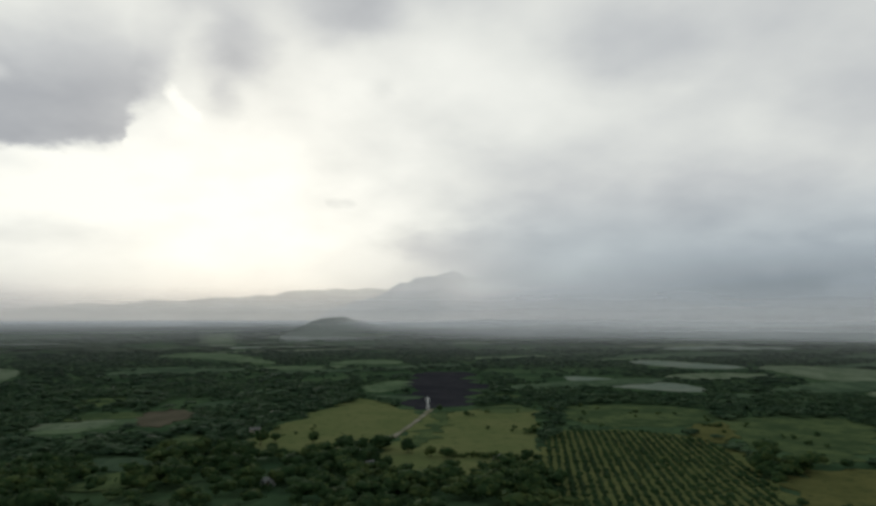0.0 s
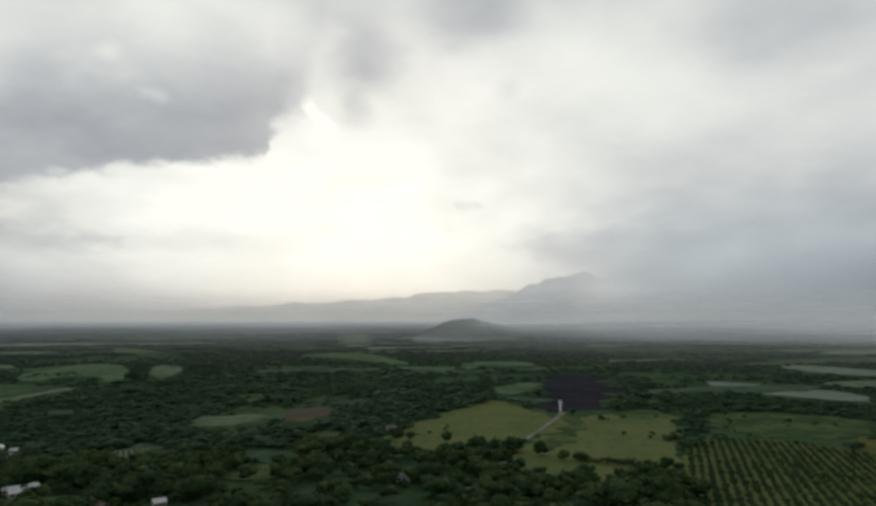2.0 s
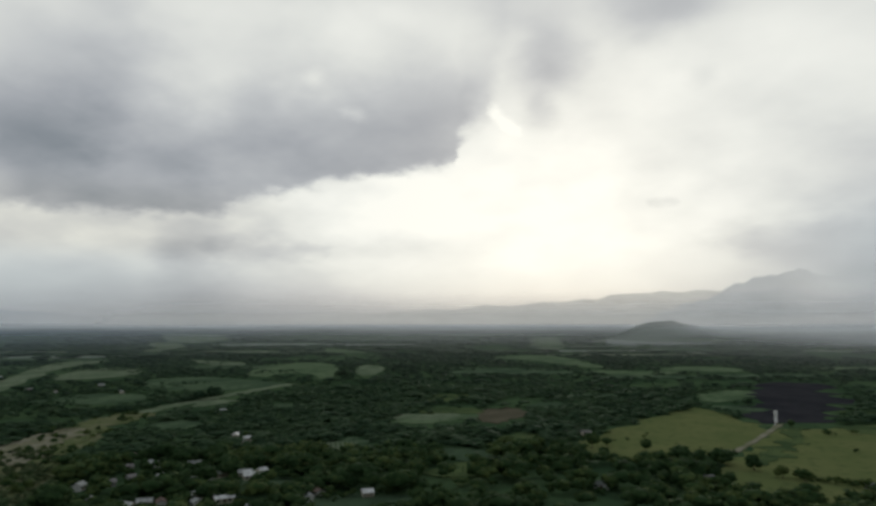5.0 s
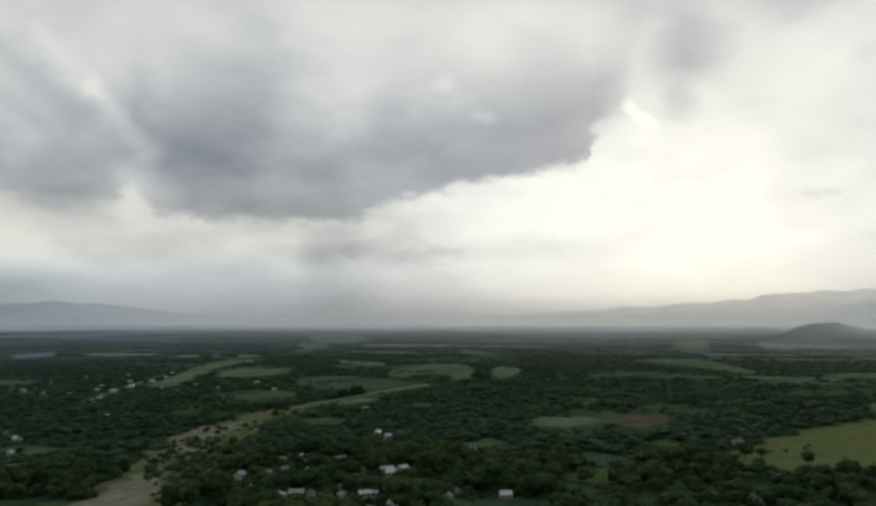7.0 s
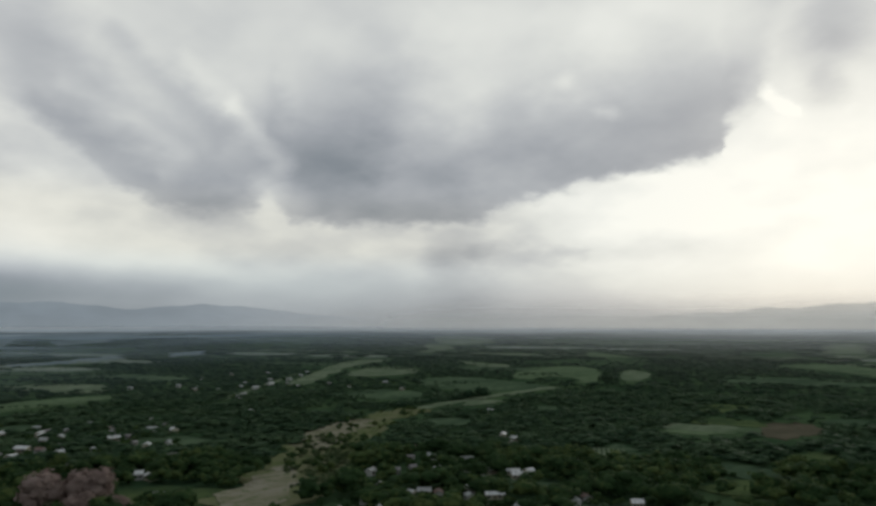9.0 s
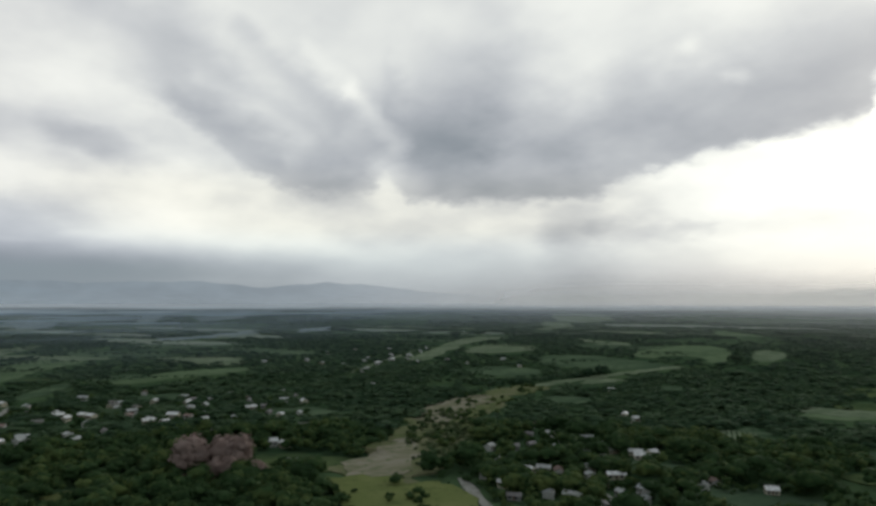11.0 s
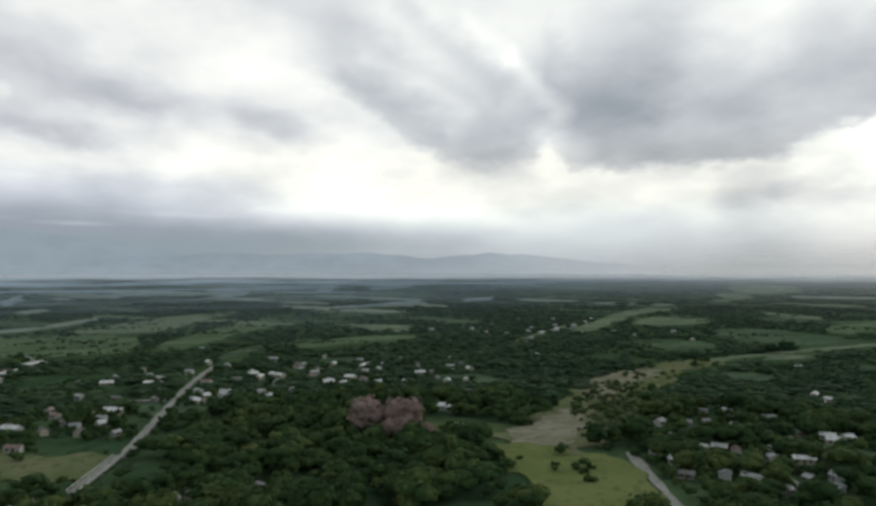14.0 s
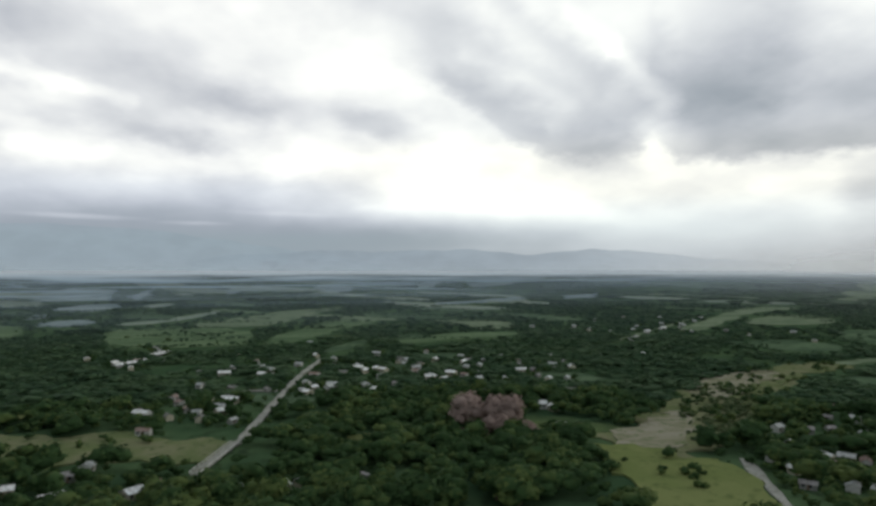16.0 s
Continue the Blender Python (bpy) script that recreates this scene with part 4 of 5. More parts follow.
# ---- houses ----
def gable_roof(bm, w, d, z, h, over=0.4, t=0.12):
    """Two thick sloping sheets over a w x d plan, ridge along x."""
    for s in (-1, 1):
        out_y, ridge_z = s * (d / 2 + over), z + h
        eave_z = z - h * over / (d / 2)
        a = [(-w / 2 - over, out_y, eave_z), (w / 2 + over, out_y, eave_z), (w / 2 + over, 0, ridge_z), (-w / 2 - over, 0, ridge_z)]
        lo = [bm.verts.new(p) for p in a]
        hi = [bm.verts.new((p[0], p[1], p[2] + t)) for p in a]
        bm.faces.new(lo), bm.faces.new(hi)
        for k in range(4):
            bm.faces.new((lo[k], lo[(k + 1) % 4], hi[(k + 1) % 4], hi[k]))
        # standing ribs of the sheets
        for x in np.arange(-w / 2, w / 2 + 0.1, 1.2):
            p, q = Vector((x, out_y, eave_z + t)), Vector((x, 0, ridge_z + t))
            vs = [bm.verts.new(c + Vector((dx, 0, dz))) for c in (p, q) for dx, dz in ((-0.05, 0), (0, 0.07), (0.05, 0))]
            bm.faces.new((vs[0], vs[1], vs[4], vs[3])), bm.faces.new((vs[1], vs[2], vs[5], vs[4]))
    bmesh.ops.recalc_face_normals(bm, faces=bm.faces)
    return bm


def house(w, d, h, wall_mat, roof_mat, label):
    root = tagged(new("house"), label, "house", "houses of the village")
    bm = box(bmesh.new(), -w / 2, -d / 2, -0.3, w / 2, d / 2, h)
    for s in (-1, 1):
        tri = [bm.verts.new(p) for p in ((s * w / 2, -d / 2, h), (s * w / 2, d / 2, h), (s * w / 2, 0, h + d * 0.2))]
        bm.faces.new(tri)
    part("wall", bm, wall_mat, root)
    part("roof", gable_roof(bmesh.new(), w, d, h, d * 0.2), roof_mat, root, "corrugated sheet-metal roof")
    for side in (-1, 1):
        y = side * d / 2
        for x in np.arange(-w / 2 + 1.5, w / 2 - 1, 2.6):
            win = part("window", box(bmesh.new(), x - 0.6, y - 0.06, 1.0, x + 0.6, y + 0.06, 2.2), M_WINDOW, root)
            part("sill", box(bmesh.new(), x - 0.7, y - 0.12, 0.9, x + 0.7, y + 0.12, 0.99), wall_mat, win)
    part("door", box(bmesh.new(), -0.45, -d / 2 - 0.08, 0, 0.45, -d / 2 + 0.05, 2.05), M_DOOR, root, "brown wooden door")
    part("ridge_cap", box(bmesh.new(), -w / 2 - 0.4, -0.2, h + d * 0.2 + 0.08, w / 2 + 0.4, 0.2, h + d * 0.2 + 0.22), roof_mat, root)
    return root


KINDS = [
    house(7.4, 5.4, 2.6, M_WALLS[0], M_ROOFS[0], "small white house with a grey zinc roof"),
    house(8.8, 5.8, 2.7, M_WALLS[1], M_ROOFS[1], "cream house with a bright metal roof"),
    house(5.6, 4.4, 2.4, M_WALLS[2], M_ROOFS[0], "grey block house with a worn zinc roof"),
    house(6.8, 5.0, 2.5, M_WALLS[0], M_ROOFS[2], "white house with a rusty brown roof"),
    house(11, 6.4, 2.9, M_WALLS[0], M_ROOFS[1], "long white building with a bright metal roof"),
    house(6.4, 4.8, 2.4, M_WALLS[2], M_ROOFS[3], "grey block house with a dull stained roof"),
    house(7.6, 5.2, 2.5, M_WALLS[1], M_ROOFS[4], "cream house with a dark mossy roof"),
    house(4.4, 3.6, 2.2, M_WALLS[2], M_ROOFS[2], "small grey hut with a rusty roof"),
]
for k, root in enumerate(KINDS):
    root.location = (-230 - 28 * k, -330, 0)

PLOTS = []
VILLAGE_ROAD = [(-258, -100), (-248, -96), (-272, -100), (-284, -97), (-560, -160), (-391, -108), (-375, -103), (-639, -166), (-700, -177), (-260, -65),
                (-600, -146), (-374, -88), (-414, -91), (-245, -52), (-382, -75), (-367, -70), (-398, -66), (-257, -41), (-415, -61), (-448, -44),
                (-472, -20), (-254, -11), (-445, -22), (-507, -16), (-618, -18), (-538, 17), (-257, 10), (-235, 10), (-571, 53), (-482, 67)]
VILLAGE_MIDDLE = [(-563, 107), (-490, 94), (-534, 148), (-428, 130), (-480, 147), (-368, 122), (-325, 112), (-551, 192), (-516, 186), (-887, 324),
                  (-581, 237), (-729, 335), (-583, 280), (-803, 391), (-1029, 521), (-258, 180), (-224, 171), (-323, 258), (-344, 280), (-243, 199)]
VILLAGE_EAST = [(-245, 213), (-231, 204), (-301, 262), (-211, 191), (-241, 229), (-220, 217), (-283, 275), (-254, 250), (-195, 193), (-444, 450),
                (-322, 341), (-247, 271), (-212, 258), (-194, 250), (-203, 272), (-122, 365), (-128, 479), (-46, 399), (-38, 372), (-16, 398)]
rng = np.random.default_rng(21)
for x, y in VILLAGE_ROAD + VILLAGE_MIDDLE + VILLAGE_EAST:
    PLOTS.append((x, y, int(rng.choice([0, 1, 2, 3, 5, 6, 0, 1])) if math.hypot(x, y) > 290 else int(rng.choice([2, 5, 0, 1, 7])), rng.uniform(0, 180)))
# the back rows of the village, among the trees
for x, y, n, spread in ((-520, 40, 14, 70), (-560, 130, 14, 60), (-430, -80, 9, 45), (-620, -150, 8, 60), (-260, 240, 10, 40), (-232, 212, 10, 22), (-310, 262, 8, 30), (-215, 250, 6, 25), (-400, -85, 10, 25), (-450, 110, 10, 45), (-860, 420, 16, 110), (-480, 20, 6, 40), (-530, -30, 6, 30), (-620, 60, 8, 70)):
    for _ in range(n):
        px, py = x + rng.normal() * spread, y + rng.normal() * spread * 0.7
        if all((px - q[0]) ** 2 + (py - q[1]) ** 2 > 11 ** 2 for q in PLOTS):
            PLOTS.append((px, py, int(rng.choice([0, 2, 5, 6, 1, 3, 0])), rng.uniform(0, 180)))
PLOTS += [(x + rng.normal() * 7, y + rng.normal() * 7, int(rng.choice([0, 1, 2, 4])), rng.uniform(0, 180)) for x, y in
          ((-730, 345), (-760, 340), (-790, 395), (-835, 400), (-850, 440), (-905, 460), (-900, 490), (-950, 530), (-715, 330), (-1010, 580))]
BRIGHT = [(-265, 180), (-245, 171), (-239, 179), (-229, 172), (-246, 200), (-253, 211), (-243, 212), (-234, 200), (-259, 247), (-249, 243), (-234, 220), (-226, 231),
          (-221, 214), (-206, 189), (-198, 195), (-255, 275), (-192, 210), (-217, 263), (-207, 256), (-197, 246), (-316, 269), (-321, 255), (-344, 361), (-326, 353)]
BRIGHT += [(-248, 280), (-265, 268), (-219, 185), (-423, -97), (-418, -86), (-374, -86), (-370, -74), (-423, -64), (-413, -56), (-385, -63), (-517, -55), (-534, -50),
           (-580, -25), (-594, -2), (-454, -15), (-437, -18), (-451, -5), (-551, 16), (-521, 21), (-533, 32), (-568, 50), (-577, 60), (-491, 70), (-473, 76)]
BRIGHT += [(-500, 86), (-552, 106), (-528, 103), (-508, 142), (-529, 154), (-478, 146), (-466, 151), (-440, 25)]
BRIGHT += [(-273, -100), (-249, -70), (-254, -64), (-246, -49), (-256, -115), (-247, -19), (-247, -32), (-258, -106)]
for x, y in BRIGHT:
    if all((x - q[0]) ** 2 + (y - q[1]) ** 2 > 8 ** 2 for q in PLOTS):
        PLOTS.append((x, y, int(rng.choice([0, 1, 1, 1])), rng.uniform(0, 180)))
PLOTS += [(-375, 116, 4, 70), (-82, 332, 0, 5), (33, 390, 2, 20), (-381, -103, 4, 60)]


def free_of(px, py, lands):
    ok = np.ones(len(px), bool)
    for poly in lands:
        lo, hi = poly.min(0) - 2, poly.max(0) + 2
        near = ok & (px > lo[0]) & (px < hi[0]) & (py > lo[1]) & (py < hi[1])
        idx = np.nonzero(near)[0]
        ok[idx[inside(px[idx], py[idx], poly)]] = False
    return ok


roads = [np.array([(-262.0, -55), (-323, -44), (-376, -39), (-451, -33), (-521, -26), (-600, -13)]), np.array([(-262.0, 170), (-222, 156), (-180, 140)]), np.array([(-6.0, 600), (-12, 560), (-26, 480), (-40, 428)])]
kept = []
for x, y, kind, turn in PLOTS:
    p = Vector((x, y))
    spot = free_of(np.array([x]), np.array([y]), OPEN_LAND)[0]
    d_road = min((p - (Vector(a).lerp(Vector(b), min(1, max(0, (p - Vector(a)).dot(Vector(b) - Vector(a)) / (Vector(b) - Vector(a)).length_squared))))).length
                 for line in roads for a, b in zip(line, line[1:]))
    if d_road > 9 and (spot or kind == 2 and x > 0):
        kept.append((x, y, kind, turn))
PLOTS = kept
for x, y, kind, turn in PLOTS:
    twin = copy_thing(KINDS[kind], pose(x, y, 0, 0, 0, turn))
    twin.scale = (rng.uniform(0.55, 1.0), rng.uniform(0.62, 0.98), rng.uniform(0.85, 1.1))

# ---- long sheds beyond the village, and seedling beds ----
shed = house(36, 5.5, 2.4, M_WALLS[2], M_ROOFS[1], "long low shed with a pale metal roof")
shed.name = "shed"
tagged(shed, category="shed", group="long sheds")
shed.matrix_basis = pose(-590, -169, 0, 0, 0, 153)
second = copy_thing(shed, pose(-650, -161, 0, 0, 0, 156))
second.scale = (0.72, 1, 1)
PLOTS += [(-578, -175, 2, 0), (-590, -169, 2, 0), (-602, -163, 2, 0), (-650, -161, 2, 0)]
bed_bm = bmesh.new()
for k, (w, z) in enumerate(((-1.1, 0.0), (-0.8, 0.45), (0.8, 0.45), (1.1, 0.0))):
    for end in (-21, 21):
        bed_bm.verts.new((end, w, z))
bed_bm.verts.ensure_lookup_table()
for k in range(3):
    bed_bm.faces.new([bed_bm.verts[q] for q in (2 * k, 2 * k + 1, 2 * k + 3, 2 * k + 2)])
for end in (0, 1):
    bed_bm.faces.new([bed_bm.verts[q] for q in (end, 2 + end, 4 + end, 6 + end)])
bmesh.ops.recalc_face_normals(bed_bm, faces=bed_bm.faces)
bed = tagged(part("seedling_bed", bed_bm, M_FALLOW), "long pale raised seedling bed", "plant bed", "seedling beds")
for k in range(8):
    m = pose(-268 + 0.798 * (3.0 * k - 1) + 5.5, 358 + 0.603 * (3.0 * k - 1) - 3, 0.5, 0, 0, -53)
    if k == 0:
        bed.matrix_basis = m
    else:
        copy_thing(bed, m)

# ---- narrow bridge that carries the road over the river bed ----
bridge = tagged(new("bridge"), "narrow pale concrete bridge over the river bed", "bridge")
part("deck", box(bmesh.new(), -24, -2.2, 0.9, 24, 2.2, 1.3, 0.05), M_ROAD, bridge)
for side in (-1, 1):
    rail = part("railing", box(bmesh.new(), -24, side * 2.1 - 0.12, 2.0, 24, side * 2.1 + 0.12, 2.25, 0.03), M_WALLS[0], bridge)
    for x in np.arange(-23, 24, 4.6):
        part("post", box(bmesh.new(), x - 0.14, side * 2.1 - 0.11, 1.3, x + 0.14, side * 2.1 + 0.11, 2.0), M_WALLS[0], rail)
for x in (-14, 0, 14):
    part("pier", box(bmesh.new(), x - 0.5, -1.9, -0.5, x + 0.5, 1.9, 0.9, 0.08), M_WALLS[2], bridge)
for x in (-24.5, 24.5):
    part("ramp", box(bmesh.new(), x - 3.0, -2.3, -0.6, x + 3.0, 2.3, 1.0, 0.3), M_ROAD, bridge)
bridge.matrix_basis = pose(-294, -49.5, 0, 0, 0, 170)

# ---- woods ----
rng = np.random.default_rng(77)
hx, hy = np.array([p[0] for p in PLOTS]), np.array([p[1] for p in PLOTS])


def scatter(r0, r1, step, keep, seed_z):
    """Loose points between two distances; keep is the share of the land that is wooded."""
    n = int(2 * r1 / step)
    gx, gy = np.meshgrid(np.arange(n), np.arange(n))
    x = (gx.ravel() + rng.uniform(-0.45, 0.45, n * n)) * step - r1
    y = (gy.ravel() + rng.uniform(-0.45, 0.45, n * n)) * step - r1
    r, a = np.hypot(x, y), np.degrees(np.arctan2(-x, y))
    ok = (r >= r0) & (r < r1) & (a > -42) & (a < 124)
    x, y = x[ok], y[ok]
    ok = free_of(x, y, CLEAR)
    for step_out in (0.3, 0.6, 0.9) if r0 > 400 else ():
        out_by = 1 + step_out * 6.0 / HOVER
        ok &= free_of(x * out_by, y * out_by, OPEN_LAND)
    x, y = x[ok], y[ok]
    size = max(160.0, r1 * 0.16)
    dens = np.array([noise.noise((p / size, q / size, seed_z)) * 0.5 + noise.noise((p / size * 3, q / size * 3, seed_z)) * 0.28 + 0.5 for p, q in zip(x, y)])
    ok = rng.random(len(x)) < np.clip((dens - (0.5 - (keep - 0.5) * 0.9)) * 3.2 + 0.5, 0.06, 1)
    return x[ok], y[ok]


def off_houses(x, y, room):
    ok = np.ones(len(x), bool)
    for line in roads:
        for a, b in zip(line, line[1:]):
            d = b - a
            t = np.clip(((x - a[0]) * d[0] + (y - a[1]) * d[1]) / (d @ d), 0, 1)
            ok &= np.hypot(x - a[0] - t * d[0], y - a[1] - t * d[1]) > 8.5
    r = np.hypot(hx, hy)
    for k in range(len(hx)):
        for back in (0.0, 4.0, 7.5) if PLOTS[k][2] in (0, 1, 4) else (0.0, 3.0) if k % 3 else (0.0,):
            cx, cy = hx[k] * (1 - back / r[k]), hy[k] * (1 - back / r[k])
            ok &= (x - cx) ** 2 + (y - cy) ** 2 > room ** 2
    return x[ok], y[ok]


def wood(name, x, y, shapes, width, height, mat, label, lift=0.0):
    VV, FF, n = [], [], 0
    pick = rng.integers(len(shapes), size=len(x))
    turn, w = rng.uniform(0, 6.28, len(x)), width * np.clip(np.exp(rng.normal(0, 0.34, len(x))), 0.45, 1.9)
    h = height * (w / width) ** 0.7 * rng.uniform(0.75, 1.25, len(x))
    z = rise(x, y) + lift
    for k, (v, f) in enumerate(shapes):
        m = pick == k
        c, s = np.cos(turn[m])[:, None], np.sin(turn[m])[:, None]
        X = (v[None, :, 0] * c - v[None, :, 1] * s) * w[m][:, None] + x[m][:, None]
        Y = (v[None, :, 0] * s + v[None, :, 1] * c) * w[m][:, None] + y[m][:, None]
        Z = v[None, :, 2] * h[m][:, None] + z[m][:, None]
        VV.append(np.stack([X, Y, Z], -1).reshape(-1, 3))
        FF.append((f[None] + (np.arange(m.sum()) * len(v))[:, None, None] + n).reshape(-1, 3))
        n += m.sum() * len(v)
    return tagged(link_mesh(name, np.concatenate(VV), np.concatenate(FF), mat, smooth=True), label, "trees", kind="stuff")


# the nearest trees, one by one
x, y = off_houses(*scatter(195, 300, 8.2, 0.62, 1.0), 4.3)
order = np.argsort(np.hypot(x, y))
for k in order[:290]:
    t = copy_thing(TREES[int(rng.integers(6))], pose(float(x[k]), float(y[k]), 0, 0, 0, rng.uniform(0, 360)))
    s = float(np.clip(math.exp(rng.normal(0.05, 0.34)), 0.5, 1.8))
    t.scale = (10 * s, 10 * s, 9 * s ** 0.8 * rng.uniform(0.8, 1.15))
near_x, near_y = x[order[290:]], y[order[290:]]
x, y = off_houses(*scatter(300, 430, 7.6, 0.66, 1.0), 4.6)
near = [crown_shape(rng, 6, 95, 0.095) for _ in range(6)]
wood("near_wood", np.concatenate([near_x, x]), np.concatenate([near_y, y]), near, 9.8, 7.4, M_LEAF, "dark green broadleaf trees between houses")
x, y = off_houses(*scatter(430, 850, 8.6, 0.78, 2.0), 5.0)
wood("middle_wood", x, y, [crown_shape(rng, 3, 14, 0.15) for _ in range(6)], 12.0, 4.3, M_LEAF_FAR, "dark green broadleaf woodland")
x, y = off_houses(*scatter(850, 1700, 14.5, 0.72, 3.0), 8.0)
wood("far_wood", x, y, [crown_shape(rng, 2, 3, 0.2) for _ in range(6)], 16.0, 4.4, M_LEAF_FAR, "far dark green woodland")
x, y = scatter(1700, 4850, 40.0, 0.50, 4.0)
wood("distant_wood", x, y, [crown_shape(rng, 1, 0, 0.2, 0.8) for _ in range(6)], 46.0, 5.0, M_LEAF_FAR, "distant dark woodland and hedges")

# ---- rows of young palms in the planted field ----
palm = [crown_shape(rng, 1, 5, 0.3, 0.7) for _ in range(4)]
rows_x, rows_y = [], []
for k in range(-7, 47):
    for s in np.arange(0, 260, 1.7):
        rows_x.append(54 + k * 4.6 + 0.148 * s + rng.normal() * 0.18)
        rows_y.append(262 + s - k * 0.6 + rng.normal() * 0.3)
rows_x, rows_y = np.array(rows_x), np.array(rows_y)
m = inside(rows_x, rows_y, np.array([(68, 450), (97, 488), (148, 483), (178, 438), (164, 348), (147, 282), (138, 260), (56, 280), (53, 330)]))
m &= rng.random(len(m)) < 0.93
wood("palm_rows", rows_x[m], rows_y[m], palm, 2.1, 1.5, M_LEAF, "long straight rows of young dark green palms")

# ---- scattered bushes on the meadows and in the river bed ----
bush = [crown_shape(rng, 3, 30, 0.16) for _ in range(4)]
bx, by = [], []
# a hedge across the meadow, and the line of trees along its near edge
for t in np.linspace(0, 1, 26):
    bx.append(5 + 40 * t + rng.normal() * 0.6)
    by.append(399 - 15 * t + rng.normal() * 0.6)
for t in np.linspace(0, 1, 22):
    bx.append(-38 + 84 * t + rng.normal() * 2)
    by.append(352 - 6 * t + rng.normal() * 3)
for cx, cy, n, sp in ((-110, 470, 8, 14), (-60, 385, 14, 12), (60, 480, 10, 10), (40, 560, 6, 14), (-245, 130, 12, 14), (-345, 205, 30, 16), (-395, 255, 34, 20), (-450, 300, 24, 22), (-500, 390, 20, 18), (-335, -120, 14, 22), (220, 480, 18, 40), (150, 560, 16, 40), (-840, -200, 18, 90)):
    bx += list(cx + rng.normal(size=n) * sp)
    by += list(cy + rng.normal(size=n) * sp)
wood("bushes", np.array(bx), np.array(by), bush, 4.5, 3.4, M_LEAF, "dark green bushes on the grass")


# light green scrub on the river bank
sx, sy = rng.uniform(-425, -280, 900), rng.uniform(165, 270, 900)
m = inside(sx, sy, np.array([(-366, 198), (-411, 237), (-432, 268), (-406, 269), (-340, 228), (-292, 190), (-280, 172), (-287, 163), (-324, 174)]))
m &= rng.random(900) < 0.6
wood("river_scrub", sx[m], sy[m], bush, 3.8, 2.4, M_SCRUB, "light green scrub on the river bank")

# shrubs in the yards round the houses, and weeds along the village road
yard_x, yard_y = [], []
for x, y, *_ in PLOTS:
    for _ in range(9):
        a, d = rng.uniform(0, 6.28), rng.uniform(5.2, 13.0)
        yard_x.append(x + d * math.cos(a)), yard_y.append(y + d * math.sin(a))
for line in roads[:2]:
    for a, b in zip(line, line[1:]):
        for _ in range(int(np.hypot(*(b - a)) / 5)):
            t, side = rng.random(), rng.choice([-1, 1]) * rng.uniform(4.0, 8.0)
            d = (b - a) / np.hypot(*(b - a))
            yard_x.append(a[0] + (b - a)[0] * t - d[1] * side), yard_y.append(a[1] + (b - a)[1] * t + d[0] * side)
yard_x, yard_y = np.array(yard_x), np.array(yard_y)
ok = free_of(yard_x, yard_y, OPEN_LAND)
for k in range(len(hx)):
    for back in (0.0, 4.0):
        f = 1 - back / math.hypot(hx[k], hy[k])
        ok &= np.hypot(yard_x - hx[k] * f, yard_y - hy[k] * f) > 4.4
wood("yard_shrubs", yard_x[ok], yard_y[ok], bush, 3.6, 3.0, M_LEAF, "dark green shrubs and small trees in yards")

# hedgerows along and across the far fields
hedge_x, hedge_y = [], []
for _ in range(110):
    a, d = radians(rng.uniform(40, 114)), rng.uniform(680, 1500)
    way_a, n = a + rng.normal(0, 0.22), int(rng.uniform(7, 20))
    k = (np.arange(n) - n / 2) * 6.0
    hedge_x += list(-d * math.sin(a) + k * math.cos(way_a) + rng.normal(0, 1.5, n))
    hedge_y += list(d * math.cos(a) + k * math.sin(way_a) + rng.normal(0, 1.5, n))
wood("hedgerows", np.array(hedge_x), np.array(hedge_y), [crown_shape(rng, 2, 6, 0.2) for _ in range(4)], 8.0, 4.2, M_LEAF_FAR, "dark hedgerows between far fields")

# two tall dark groves between the far fields
for gx, gy in ((-541, 512), (-583, 828)):
    ang, far_by = rng.uniform(0, 6.28, 7), rng.uniform(0, 20, 7)
    wood("grove", gx + far_by * np.cos(ang), gy + far_by * np.sin(ang), near, 10.0, 12.0, M_LEAF_FAR, "tall dark grove between far fields")

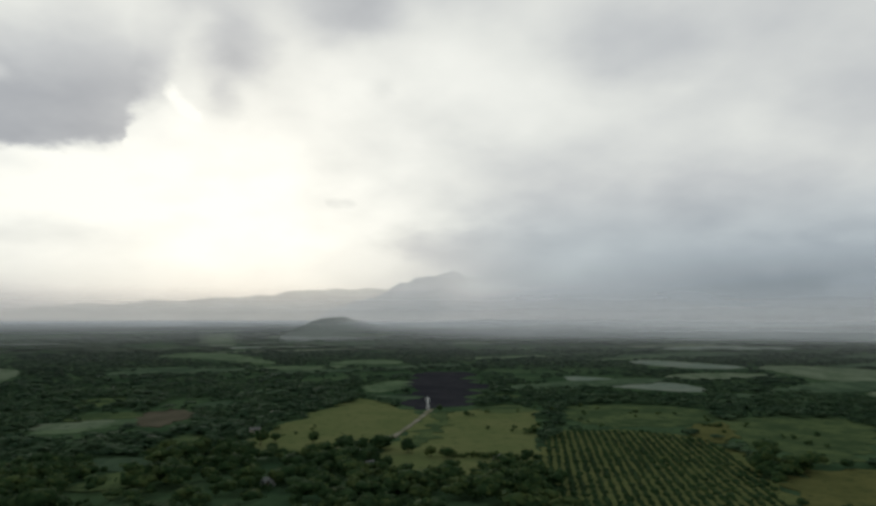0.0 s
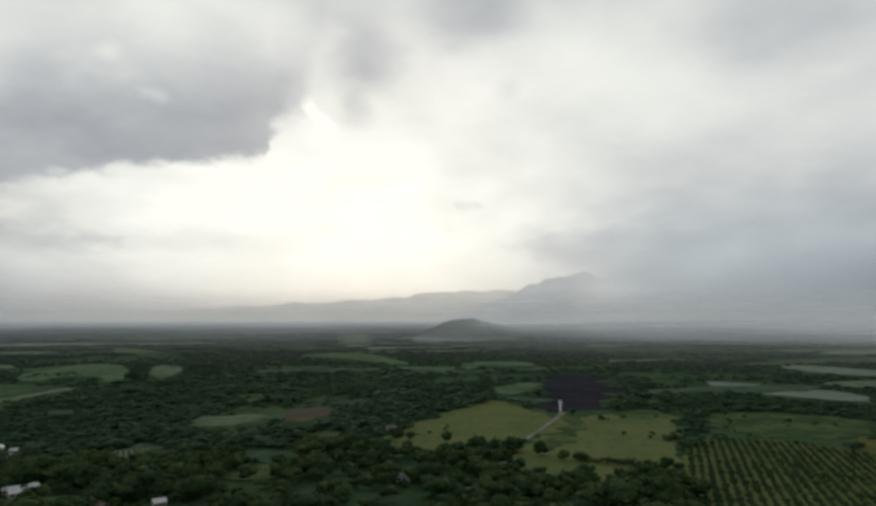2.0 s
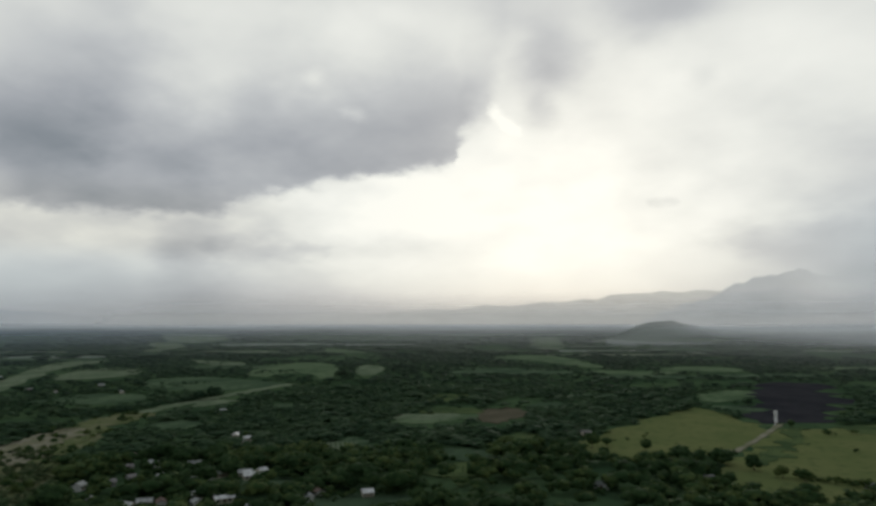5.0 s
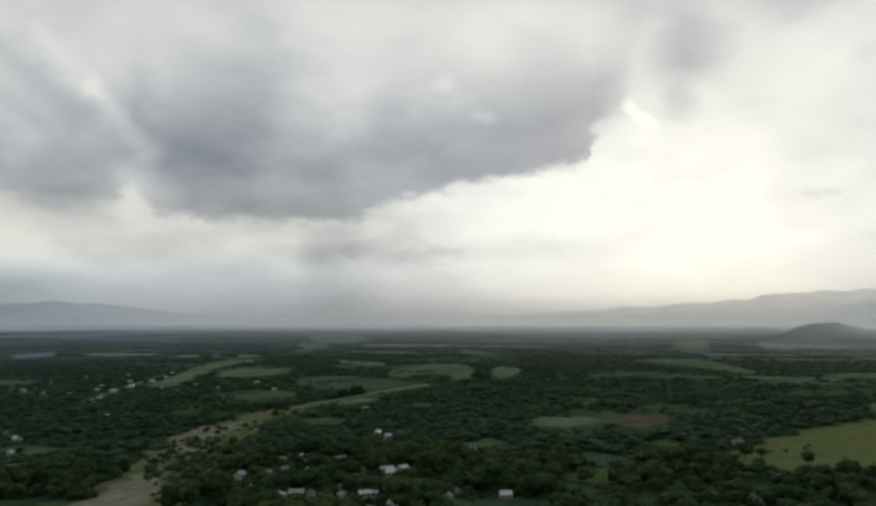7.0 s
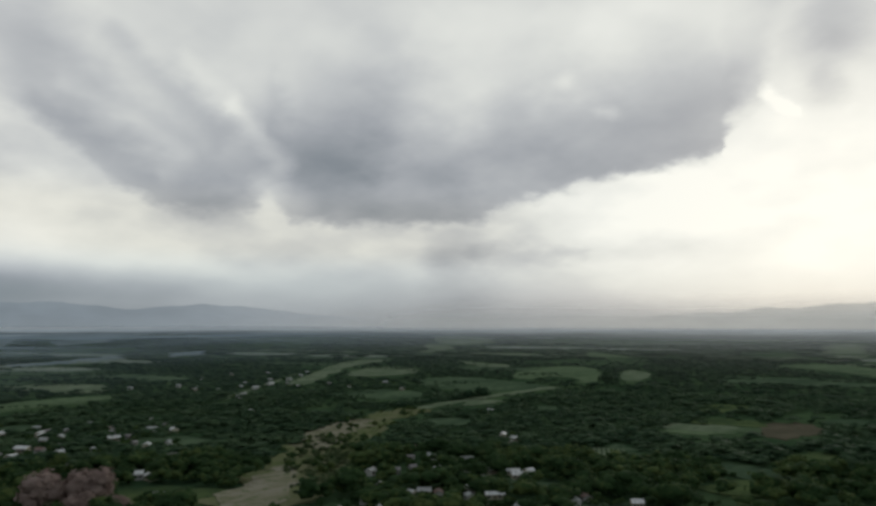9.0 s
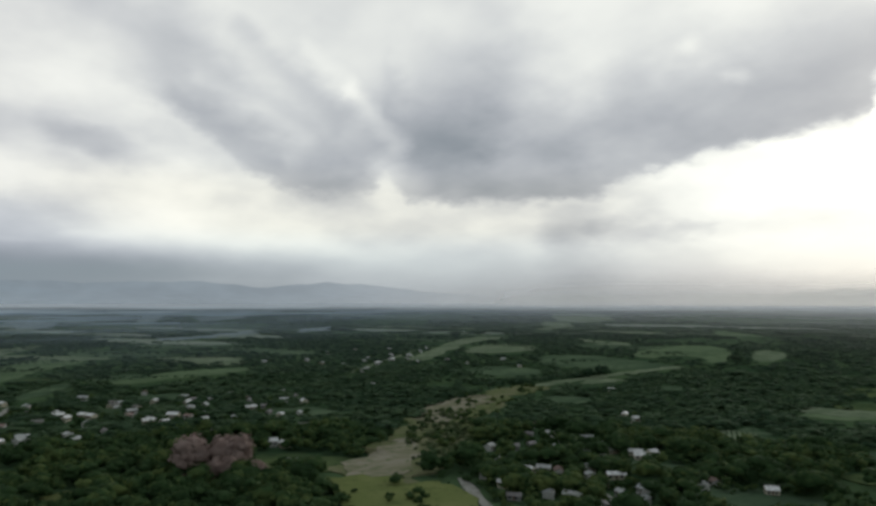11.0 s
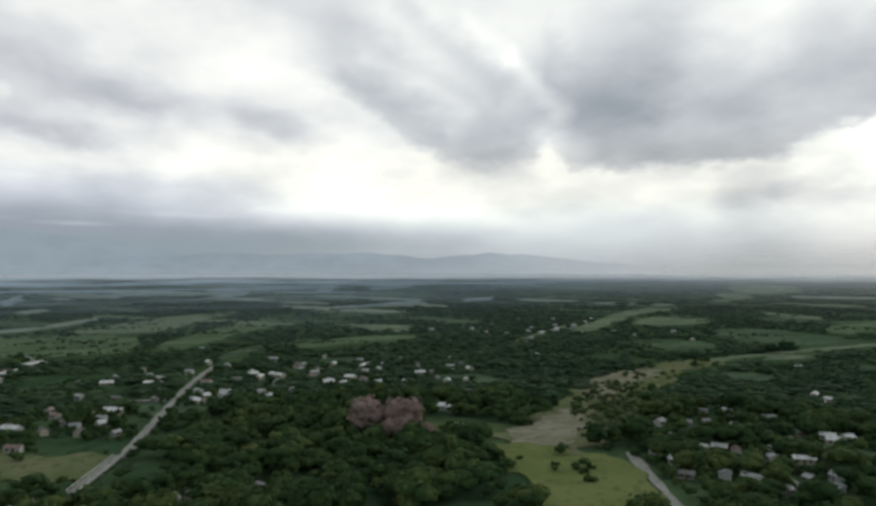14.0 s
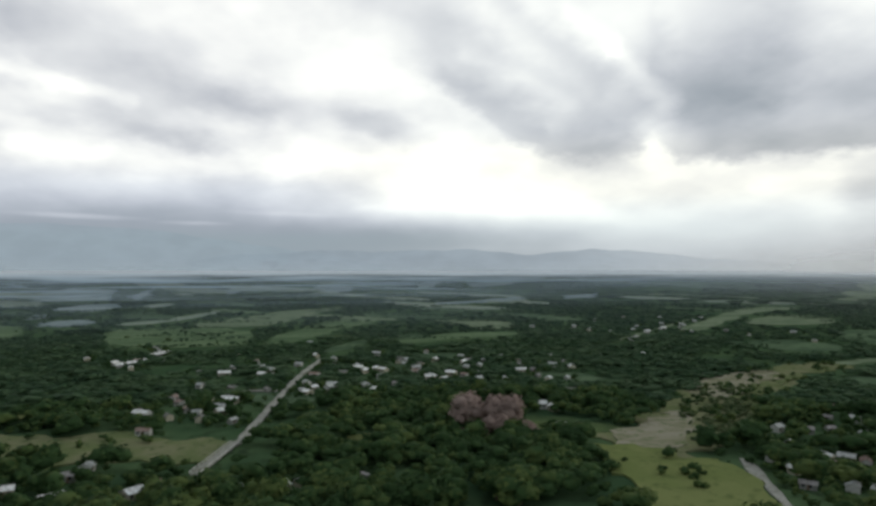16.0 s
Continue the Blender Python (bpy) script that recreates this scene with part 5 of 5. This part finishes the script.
# single trees on the meadow
for x, y, size in ((-80, 439, 8), (-112, 432, 11), (-36, 424, 10), (-18, 409, 9), (-4, 396, 8), (6, 391, 7), (1, 586, 7), (-97, 402, 8), (-106, 445, 7), (-137, 404, 12), (-154, 391, 12), (50, 382, 9)):
    t = copy_thing(TREES[int(rng.integers(6))], pose(x, y, 0, 0, 0, rng.uniform(0, 360)))
    t.scale = (size, size, size)

# a stand of tall trees in dull pink blossom beside the village
for x, y, wide, high in ((-326, 64, 19, 20), (-322, 82, 20, 20), (-313, 74, 17, 13), (-330, 74, 15, 15), (-311, 90, 12, 9)):
    pink = tagged(new("blossoming_tree"), "tall spreading tree in dull pink blossom", "tree", "pink trees by the village")
    v, f = crown_shape(rng, 16, 900, 0.06)
    link_mesh("crown", v, f, M_PINK, pink, smooth=True)
    part("trunk", trunk_mesh(rng), M_BARK, pink, "grey-brown trunk with limbs")
    pink.matrix_basis = pose(x, y, 0, 0, 0, rng.uniform(0, 360))
    pink.scale = (wide, wide, high)

# ---- white water tower at the end of the dirt track ----
def lathe(bm, rings, n=20):
    loops = [[bm.verts.new((r * math.cos(a), r * math.sin(a), z)) for a in np.linspace(0, 2 * math.pi, n + 1)[:-1]] for r, z in rings]
    for lo, hi in zip(loops, loops[1:]):
        for k in range(n):
            bm.faces.new((lo[k], lo[(k + 1) % n], hi[(k + 1) % n], hi[k]))
    bm.faces.new(loops[0][::-1]), bm.faces.new(loops[-1])
    return bm


tower = tagged(new("water_tower"), "white concrete water tower at a track's end", "water tower")
part("shaft", lathe(bmesh.new(), [(1.5, -0.3), (1.5, 0.4), (1.15, 0.5), (1.05, 8.4), (1.3, 8.8)]), M_WHITE, tower)
part("tank", lathe(bmesh.new(), [(1.3, 8.8), (1.62, 9.4), (1.66, 12.2), (1.55, 12.4)]), M_WHITE, tower)
part("tank_roof", lathe(bmesh.new(), [(1.74, 12.4), (1.7, 12.55), (0.9, 13.1), (0.2, 13.3)]), M_WALLS[2], tower, "grey conical cap")
part("hatch_door", box(bmesh.new(), -0.4, -1.6, 0.3, 0.4, -1.05, 2.1), M_DOOR, tower)
tower.location = (-9, 600, 0)
tower.scale = (0.85, 0.85, 0.82)
